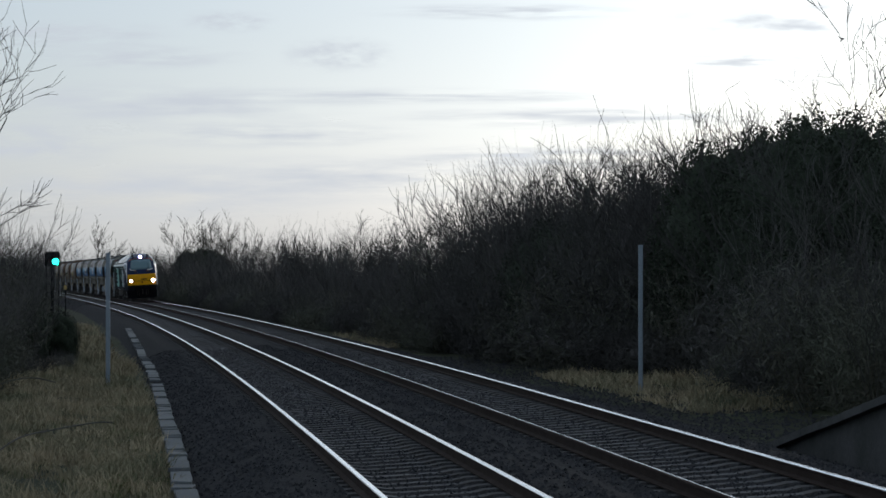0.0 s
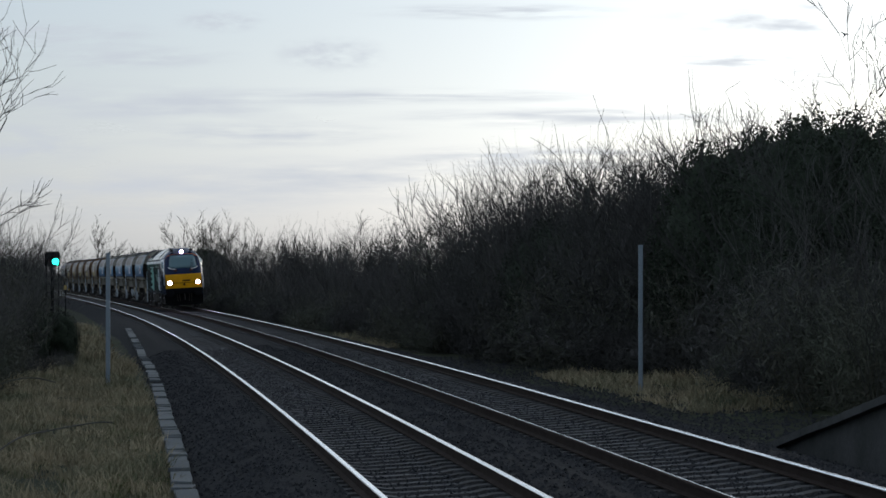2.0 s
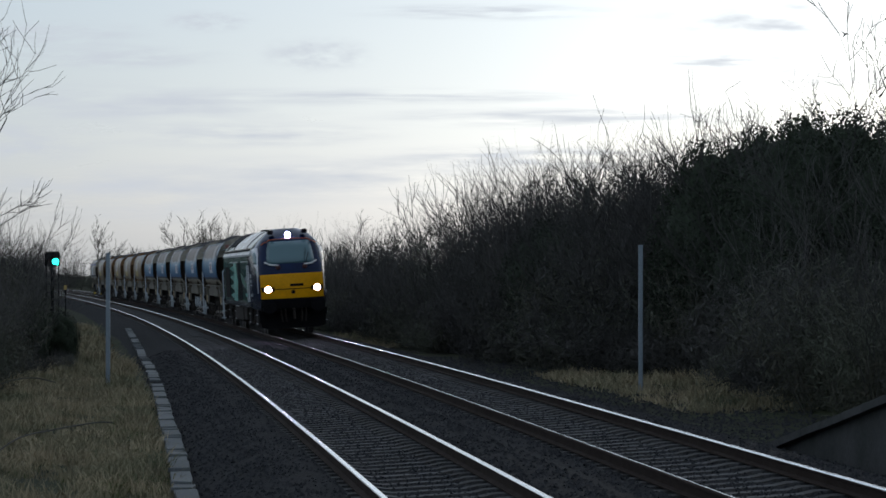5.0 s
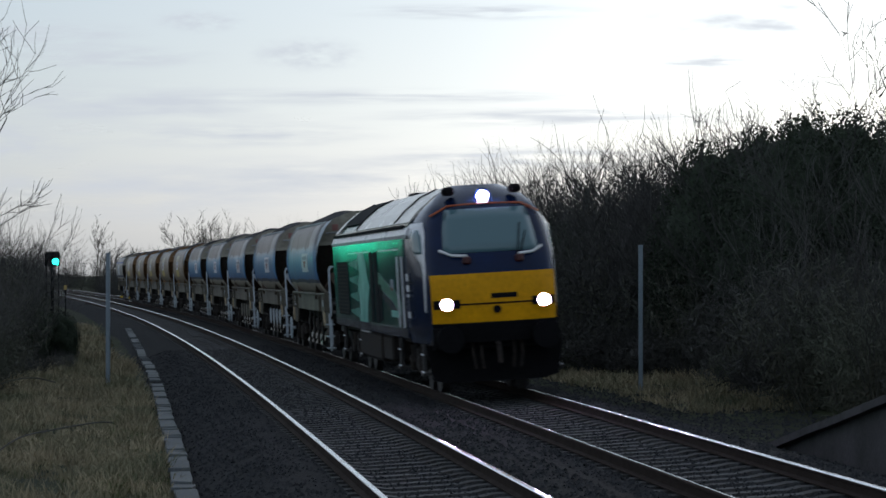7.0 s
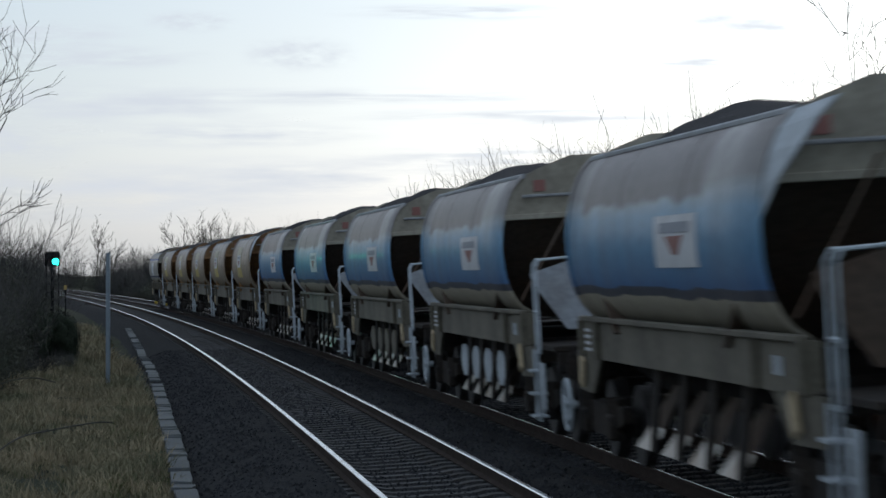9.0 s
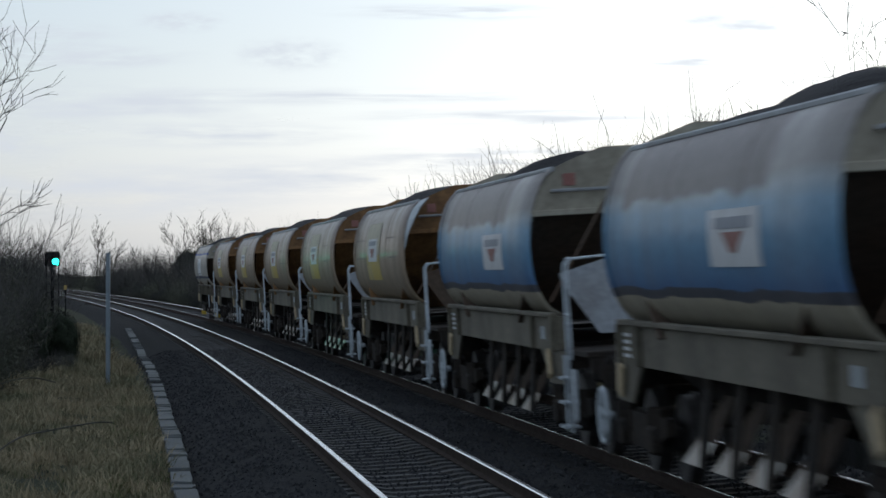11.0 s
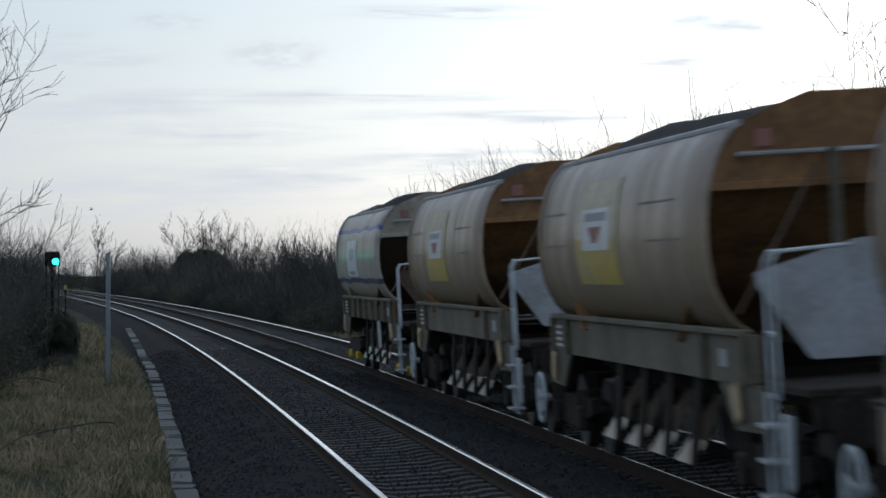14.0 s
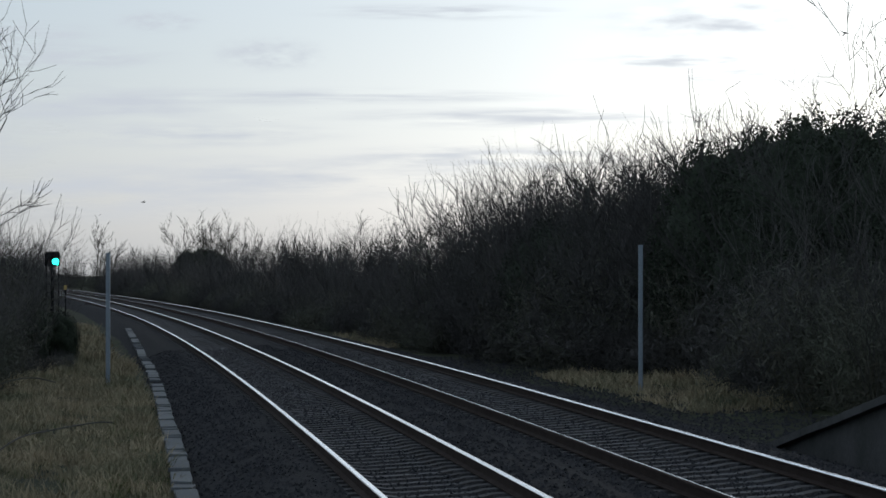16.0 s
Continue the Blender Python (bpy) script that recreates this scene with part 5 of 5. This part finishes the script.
        bm = cheek_panel([(z, float(np.interp(z, [1.55, 2.0, 2.2, 2.42, 2.62, 2.95, 3.02, 3.2], [9.0, 9.0, 8.98, 8.85, 8.4, 7.75, 7.3, 7.25])),
                           float(np.interp(z, [1.55, 2.0, 2.25, 2.6, 3.0, 3.2], [9.08, 9.12, 9.14, 8.98, 8.75, 8.45]))) for z in zs], 0.012)
        sweep_panel = part("silver_sweep", bm, M_WHITE, cab, "silver white sweep round the cab side window", smooth=True)
        zs = [2.62 + 0.05 * q for q in range(10)]
        bm = cheek_panel([(z, float(np.interp(z, [2.62, 2.72, 3.07], [8.55, 8.0, 7.9])), float(np.interp(z, [2.62, 2.95, 3.07], [8.86, 8.62, 8.4]))) for z in zs], 0.022)
        part("side_window", bm, glass_mat(), sweep_panel, smooth=True)
    bm = bmesh.new()
    tc = nose_point(3.63, 0.0)
    tube(bm, tc + Vector((0, 0.10, 0)), tc + Vector((0, 0.14, 0)), 0.095, n=22)
    part("top_headlamp", bm, M_HEAD, cab, "lit white headlamp above the windscreen")
    bm = bmesh.new()
    tube(bm, tc + Vector((0, -0.3, 0)), tc + Vector((0, 0.10, 0)), 0.15, n=22)
    part("lamp_housing", bm, M_NAVY, cab)
    bm = bmesh.new()
    rod(bm, [nose_point(2.52, -0.45, 0.06), nose_point(2.95, -0.62, 0.05)], 0.012, 5)
    rod(bm, [nose_point(2.52, -0.4, 0.06), nose_point(3.1, -0.55, 0.05)], 0.010, 5)
    part("wiper", bm, M_BLACK, cab)
    # main body with roof
    half = [(1.30, 1.05), (1.345, 1.2), (1.345, 2.95), (1.30, 3.08), (1.26, 3.10), (1.24, 3.22), (1.02, 3.45), (0.70, 3.70), (0.36, 3.86)]
    full = half + [(-x, z) for x, z in reversed(half)]
    bm = bmesh.new()
    loft(bm, [[(x, y, z) for x, z in full] for y in (-9.9, -7, -3, 1, 4.5, 7.2)])
    body = part("body", bm, M_GREEN, lo, "dark green body side")
    bm = bmesh.new()
    roof = [(1.25, 3.235), (1.03, 3.465), (0.71, 3.715), (0.36, 3.875)]
    rf = roof + [(-x, z) for x, z in reversed(roof)]
    for y0, y1 in ((-9.9, -8.6), (-4.1, 7.25)):
        vs0 = [bm.verts.new((x, y0, z)) for x, z in rf]
        vs1 = [bm.verts.new((x, y1, z)) for x, z in rf]
        for i in range(len(rf) - 1):
            bm.faces.new((vs0[i], vs0[i + 1], vs1[i + 1], vs1[i]))
    bmesh.ops.recalc_face_normals(bm, faces=bm.faces)
    bmesh.ops.solidify(bm, geom=bm.faces[:], thickness=0.03)
    part("roof", bm, M_ROOF, lo, "pale grey roof panels")
    # Solid black block: the shaded hollow in the roof given as colour.
    bm = bmesh.new()
    prism(bm, [(-1.12, 3.40), (1.12, 3.40), (1.05, 3.475), (0.73, 3.725), (0.38, 3.885), (-0.38, 3.885), (-0.73, 3.725), (-1.05, 3.475)], 'y', -8.6, -4.1)
    part("radiator_opening", bm, M_GRILLE, lo)
    for y in (-8.6, -4.1, 4.6):
        for sg in (1, -1):
            bm = bmesh.new()
            rod(bm, [(sg * 1.25, y, 3.25), (sg * 1.03, y, 3.485), (sg * 0.71, y, 3.735), (sg * 0.36, y, 3.89)], 0.016, 5)
            part("roof_seam", bm, M_GRILLE, lo)
    bm = bmesh.new()
    box(bm, 0, -1.5, 3.9, 0.5, 0.8, 0.12, 0.03)
    part("exhaust", bm, M_GRILLE, lo)
    for sg in (1, -1):
        def panel(name, y0, y1, z0, z1, off, material, parent=body, lab=""):
            b2 = bmesh.new()
            box(b2, sg * (1.345 + off / 2), (y0 + y1) / 2, (z0 + z1) / 2, abs(off), y1 - y0, z1 - z0)
            return part(name, b2, material, parent, lab)
        b2 = bmesh.new()
        prism(b2, [(sg * 1.352, 2.93), (sg * 1.362, 3.0), (sg * 1.30, 3.14), (sg * 1.27, 3.12)], 'y', -9.9, 7.6)
        part("cantrail_stripe", b2, M_WHITE, body, "white cantrail stripe")
        panel("gutter", -9.5, 7.0, 3.13, 3.19, -0.06, M_GRILLE)
        panel("lower_skirt", -9.9, 7.2, 1.05, 1.22, 0.010, M_NAVY)
        gr = panel("side_grille", -8.7, -5.6, 1.32, 2.55, 0.014, M_GRILLE)
        for k in range(14):
            panel("slat", -8.65, -5.65, 1.36 + 0.085 * k, 1.385 + 0.085 * k, 0.024, M_UNDER, gr)
        panel("light_strip", -5.4, -0.2, 2.72, 2.755, 0.012, M_WHITE)
        panel("light_strip", 1.9, 6.0, 2.72, 2.755, 0.012, M_WHITE)
        for k in range(4):
            z0 = 1.28 + 0.36 * k
            b2 = bmesh.new()
            x = sg * 1.352
            vs = [b2.verts.new(v) for v in ((x, -5.3, z0 + 0.12), (x, -3.2, z0), (x, -3.2, z0 + 0.24), (x, -5.3, z0 + 0.17))]
            b2.faces.new(vs)
            bmesh.ops.solidify(b2, geom=b2.faces[:], thickness=0.008)
            part("tapered_stripe", b2, M_TEAL, body, "pale teal tapered stripe")
        b2 = bmesh.new()
        left = [(-3.2, 1.22), (-2.9, 1.6), (-3.3, 1.95), (-2.8, 2.3), (-3.1, 2.75)]
        right = [(-1.3, 1.22), (-1.0, 1.6), (-0.5, 1.98), (-1.1, 2.3), (-1.4, 2.75)]
        for (a, b) in zip(zip(left[:-1], left[1:]), zip(right[:-1], right[1:])):
            vs = [b2.verts.new((sg * 1.352, q[0], q[1])) for q in (a[0], b[0], b[1], a[1])]
            b2.faces.new(vs)
        bmesh.ops.remove_doubles(b2, verts=b2.verts, dist=0.002)
        bmesh.ops.recalc_face_normals(b2, faces=b2.faces)
        bmesh.ops.solidify(b2, geom=b2.faces[:], thickness=0.008)
        part("zigzag_band", b2, M_TEAL, body, "pale teal zigzag band")
        panel("door_gap", -0.1, 0.55, 1.25, 2.72, 0.014, M_GRILLE)
        panel("door_gap", 0.85, 1.6, 1.25, 2.72, 0.014, M_GRILLE)
        panel("vent", 1.75, 2.3, 1.3, 2.05, 0.012, M_GRILLE)
        b2 = bmesh.new()
        for (a, b) in (((1.7, 2.0), (4.4, 1.75)), ((4.4, 1.75), (7.0, 1.3))):
            vs = [b2.verts.new((sg * 1.353, q[0], q[1] + dz)) for q, dz in ((a, 0.0), (b, 0.0), (b, 0.22), (a, 0.30))]
            b2.faces.new(vs)
        bmesh.ops.remove_doubles(b2, verts=b2.verts, dist=0.002)
        bmesh.ops.recalc_face_normals(b2, faces=b2.faces)
        bmesh.ops.solidify(b2, geom=b2.faces[:], thickness=0.008)
        part("swoosh", b2, M_MIDGREEN, body)
        b2 = bmesh.new()
        for (a, b) in (((1.7, 1.84), (4.4, 1.58)), ((4.4, 1.58), (6.2, 1.28))):
            vs = [b2.verts.new((sg * 1.352, q[0], q[1] + dz)) for q, dz in ((a, 0.0), (b, 0.0), (b, 0.14), (a, 0.10))]
            b2.faces.new(vs)
        bmesh.ops.remove_doubles(b2, verts=b2.verts, dist=0.002)
        bmesh.ops.recalc_face_normals(b2, faces=b2.faces)
        bmesh.ops.solidify(b2, geom=b2.faces[:], thickness=0.006)
        part("navy_stripe", b2, M_NAVY, body)
        panel("lettering_bar", 4.2, 5.8, 1.42, 1.55, 0.014, M_TEAL)
        mk = panel("worksplate", 4.3, 4.75, 1.98, 2.16, 0.012, M_GREYMARK)
        panel("plate_mark", 4.38, 4.68, 1.94, 2.0, 0.016, M_MARK, mk)
        cabside = panel("cab_side", 6.25, 7.2, 1.2, 2.93, 0.012, M_NAVY)
        for q in (6.2, 7.05):
            b2 = bmesh.new()
            rod(b2, [(sg * 1.40, q, 1.25), (sg * 1.40, q, 2.6)], 0.022, 6)
            part("door_handrail", b2, M_WHITE, body, "pale upright handrail beside the cab door")
        for z, dz, yy in ((2.2, 0.14, 7.55), (2.0, 0.12, 7.6), (1.86, 0.05, 7.6), (1.5, 0.12, 7.65)):
            b2 = bmesh.new()
            box(b2, sg * 1.36, yy, z, 0.012, 0.42, dz)
            part("cab_marking", b2, M_LABEL, cab)
        b2 = bmesh.new()
        box(b2, sg * 1.0, -1.8, 0.72, 0.55, 5.2, 0.62, 0.08)
        tank = part("fuel_tank", b2, M_UNDER, lo)
        b2 = bmesh.new()
        box(b2, sg * 1.29, -2.6, 1.0, 0.02, 2.2, 0.035)
        part("edge_strip", b2, M_WHITE, tank)
        b2 = bmesh.new()
        box(b2, sg * 1.05, 2.2, 0.75, 0.45, 1.8, 0.5, 0.04)
        part("battery_box", b2, M_UNDER, lo)
        for yc in (8.5, 4.4, -4.4, -8.9):
            b2 = bmesh.new()
            rod(b2, [(sg * 1.2, yc, 1.05), (sg * 1.22, yc, 0.45)], 0.05)
            box(b2, sg * 1.22, yc + 0.15, 0.42, 0.16, 0.36, 0.06, 0.01)
            step = part("sandbox_step", b2, M_STEELWHEEL, lo)
            for z in (0.46, 0.78):
                b2 = bmesh.new()
                box(b2, sg * 1.27, yc + 0.15, z, 0.03, 0.34, 0.03, 0.006)
                part("step_edge", b2, M_LABEL, step, "white painted step edge")
        for yq, d in ((9.52, 1), (-9.95, -1)):
            b2 = bmesh.new()
            tube(b2, (sg * 0.87, yq, 1.06), (sg * 0.87, yq + d * 0.3, 1.06), 0.11, n=14)
            tube(b2, (sg * 0.87, yq + d * 0.3, 1.06), (sg * 0.87, yq + d * 0.36, 1.06), 0.25, n=20)
            part("buffer", b2, M_BLACK, lo)
    b2 = bmesh.new()
    prism(b2, [(-1.25, 0.95), (1.25, 0.95), (1.15, 0.32), (0.9, 0.25), (-0.9, 0.25), (-1.15, 0.32)], 'y', 9.15, 9.22)
    part("snow_plough", b2, M_BLACK, lo)
    b2 = bmesh.new()
    box(b2, 0, 9.45, 1.06, 2.3, 0.16, 0.42, 0.03)
    bb = part("buffer_beam", b2, M_BLACK, lo)
    for x in (-0.45, -0.3, 0.3, 0.45):
        b2 = bmesh.new()
        rod(b2, [(x, 9.55, 1.0), (x, 9.65, 0.75), (x * 0.9, 9.6, 0.5)], 0.03)
        part("air_hose", b2, M_UNDER, bb)
    for x in (-0.55, 0.55):
        b2 = bmesh.new()
        box(b2, x, 9.55, 1.15, 0.26, 0.05, 0.13, 0.01)
        part("socket_box", b2, M_LABEL, bb)
    b2 = bmesh.new()
    rod(b2, [(0, 9.55, 1.0), (0, 9.85, 0.9), (0, 9.9, 0.6)], 0.05)
    part("coupling", b2, M_UNDER, bb)
    add_bogie(lo, 6.55, 1.4, 0.55, 2, 0.72, M_UNDER)
    add_bogie(lo, -6.55, 1.4, 0.55, 2, 0.72, M_UNDER)
    b2 = bmesh.new()
    box(b2, 0, 0, 1.0, 2.3, 18.6, 0.12)
    part("underframe", b2, M_UNDER, lo)
    return lo


VEHICLES = [(build_loco(), 10.25)]
for i in range(11):
    sort = "blue" if i < 5 else ("tan" if i < 10 else "last")
    VEHICLES.append((build_wagon(sort, 3 + i, i in (0, 5), i in (1, 2), i != 10), 29.5 + 16.5 * i))


# ---- thin clouds, a bird and a scrap in the twigs ----
def cloud_mat():
    m = bpy.data.materials.new("thin_cloud")
    m.use_nodes = True
    N, L = m.node_tree.nodes, m.node_tree.links
    N.remove(N["Principled BSDF"])
    tc = N.new("ShaderNodeTexCoord")
    ln = N.new("ShaderNodeVectorMath")
    ln.operation = 'LENGTH'
    L.new(tc.outputs["Object"], ln.inputs[0])
    fall = N.new("ShaderNodeMapRange")
    fall.interpolation_type = 'SMOOTHSTEP'
    fall.inputs["From Min"].default_value, fall.inputs["From Max"].default_value = 1.0, 0.15
    L.new(ln.outputs["Value"], fall.inputs["Value"])
    oi = N.new("ShaderNodeObjectInfo")
    off = N.new("ShaderNodeVectorMath")
    off.operation = 'ADD'
    mp = N.new("ShaderNodeMapping")
    mp.inputs["Scale"].default_value = (1.6, 1, 1.3)
    L.new(tc.outputs["Object"], mp.inputs["Vector"])
    mul = N.new("ShaderNodeMath")
    mul.operation = 'MULTIPLY'
    mul.inputs[1].default_value = 40.0
    L.new(oi.outputs["Random"], mul.inputs[0])
    L.new(mp.outputs[0], off.inputs[0])
    L.new(mul.outputs[0], off.inputs[1])
    nz = N.new("ShaderNodeTexNoise")
    nz.inputs["Scale"].default_value, nz.inputs["Detail"].default_value = 1.7, 6
    L.new(off.outputs[0], nz.inputs["Vector"])
    nr = N.new("ShaderNodeMapRange")
    nr.inputs["From Min"].default_value, nr.inputs["From Max"].default_value = 0.34, 0.66
    L.new(nz.outputs["Fac"], nr.inputs["Value"])
    al = N.new("ShaderNodeMath")
    al.operation = 'MULTIPLY'
    L.new(fall.outputs[0], al.inputs[0])
    L.new(nr.outputs[0], al.inputs[1])
    k = N.new("ShaderNodeMath")
    k.operation = 'MULTIPLY'
    k.inputs[1].default_value = 0.8
    L.new(al.outputs[0], k.inputs[0])
    em = N.new("ShaderNodeEmission")
    em.inputs["Color"].default_value = (0.60, 0.645, 0.72, 1)
    tr = N.new("ShaderNodeBsdfTransparent")
    mx = N.new("ShaderNodeMixShader")
    L.new(k.outputs[0], mx.inputs[0])
    L.new(tr.outputs[0], mx.inputs[1])
    L.new(em.outputs[0], mx.inputs[2])
    L.new(mx.outputs[0], N["Material Output"].inputs["Surface"])
    return m


FAR = 3600.0
CLOUDS = []


def build_clouds():
    me = bpy.data.meshes.new("cloud")
    n = 24
    me.from_pydata([(0, 0, 0)] + [(math.cos(6.2832 * k / n), 0, math.sin(6.2832 * k / n)) for k in range(n)], [], [(0, 1 + k, 1 + (k + 1) % n) for k in range(n)])
    me.materials.append(cloud_mat())
    # bearing across and up in degrees at the start, half-width and half-height in degrees
    for az, el, w, h in ((-2.05, 4.30, 1.05, 0.30), (-4.2, 4.95, 0.85, 0.20), (-5.9, 4.25, 1.9, 0.22), (-5.6, 3.35, 3.4, 0.38), (-3.6, 2.75, 2.8, 0.25), (-7.2, 4.7, 1.8, 0.25), (-1.0, 3.5, 4.5, 0.16),
                         (6.9, 5.0, 2.6, 0.42), (6.2, 4.2, 2.0, 0.16), (7.6, 3.9, 2.0, 0.2), (3.0, 3.1, 4.0, 0.2), (-6.0, 1.6, 4.0, 0.5), (-2.0, 1.9, 4.0, 0.4), (1.2, 5.2, 2.4, 0.15), (-8.4, 2.6, 2.0, 0.4), (2.0, 2.3, 3.0, 0.25)):
        k = FAR * math.pi / 180
        ob = new("cloud", me)
        ob.matrix_world = Matrix.LocRotScale((az * k, FAR + 4 * len(CLOUDS), EYE[2] + el * k), None, (w * k * 1.35, 1, h * k * 1.5))
        tagged(ob, "thin grey cloud drifting over a bright sky", "cloud", "clouds", "structure")
        CLOUDS.append((ob, ob.location.copy()))


BIRDS = []
M_BIRD = mat("dark_feathers", (0.02, 0.02, 0.024), 0.7, scale=8, vary=0.2)


def build_bird(label, size):
    b = thing("bird", Matrix(), label, "bird", "")
    bm = bmesh.new()
    bmesh.ops.create_uvsphere(bm, u_segments=10, v_segments=8, radius=1, matrix=Matrix.LocRotScale((0, 0, 0), None, (0.10 * size, 0.26 * size, 0.10 * size)))
    tube(bm, (0, -0.2 * size, 0), (0, -0.5 * size, 0.0), 0.06 * size, 0.09 * size)
    bmesh.ops.create_uvsphere(bm, u_segments=8, v_segments=6, radius=0.08 * size, matrix=Matrix.Translation((0, 0.26 * size, 0.05 * size)))
    tube(bm, (0, 0.32 * size, 0.05 * size), (0, 0.42 * size, 0.04 * size), 0.025 * size, 0.004 * size, 6)
    part("body", bm, M_BIRD, b)
    for sg in (1, -1):
        bm = bmesh.new()
        prism(bm, [(sg * 0.05 * size, 0.14 * size), (sg * 0.42 * size, 0.10 * size), (sg * 0.75 * size, -0.12 * size), (sg * 0.40 * size, -0.08 * size), (sg * 0.05 * size, -0.14 * size)], 'z', -0.008 * size, 0.012 * size)
        wing = part("wing", bm, M_BIRD, b)
        wing.matrix_local = pose(0, 0, 0.04 * size, 0, -24 * sg, 0)
    return b


build_clouds()
SMALL_BIRD = build_bird("small dark bird crossing the pale sky", 0.4)
# Dark scrap caught in the twigs, built with the bird shape.
TWIG_SCRAP = build_bird("dark scrap in bare twigs, shaped like a bird", 0.19)


# ---- what moves ----
def nose_at(t):
    """Place of the train's nose along the line at t seconds."""
    return 46.0 - 26.3 * (t - 8) + 0.05 * (t - 8) ** 2


def vehicle_pose(s):
    t = float(heading(s))
    ya = Vector((-math.sin(t), -math.cos(t), 0))
    xa = Vector((-math.cos(t), math.sin(t), -CANT / GAUGE)).normalized()
    za = xa.cross(ya)
    p = at(s, SPACING, DZ2 + CANT / 2)
    return Matrix(((xa.x, ya.x, za.x, p.x), (xa.y, ya.y, za.y, p.y), (xa.z, ya.z, za.z, p.z), (0, 0, 0, 1)))


def motions():
    for ob, behind in VEHICLES:
        walk(ob, [(t * 0.5, vehicle_pose(nose_at(t * 0.5) + behind)) for t in range(33)])
    # clouds drift to the left, slowly
    for ob, p in CLOUDS:
        walk(ob, [(t, Matrix.Translation(p + Vector((-5.35 * t, 0, 0)))) for t in (0.0, 8.0, 16.0)])

    def sky_point(d, az, el):
        return Vector((d * math.tan(radians(az)), d, EYE[2] + d * math.tan(radians(el))))
    # one bird far off flies across from the left, the bird-shaped scrap stays near the twigs
    def flying(t):
        return pose(0, 0, 0, 0, 8 * math.sin(t * 5), -70)
    walk(SMALL_BIRD, [(t, Matrix.Translation(sky_point(240, np.interp(t, [0, 11, 12.5, 14.5, 16], [-12.0, -8.0, -7.27, -6.68, -5.82]), np.interp(t, [0, 12.5, 14.5, 16], [0.2, 0.76, 1.44, 1.41]))) @ flying(t)) for t in [k * 0.5 for k in range(33)]])
    walk(TWIG_SCRAP, [(t, Matrix.Translation(sky_point(72, az, el)) @ pose(0, 0, 0, 35, 20, -30)) for t, az, el in ((0.0, 7.745, 4.58), (1.5, 7.80, 4.66), (3.5, 7.81, 4.67), (9.0, 7.80, 4.69), (16.0, 7.80, 4.69))])


motions()
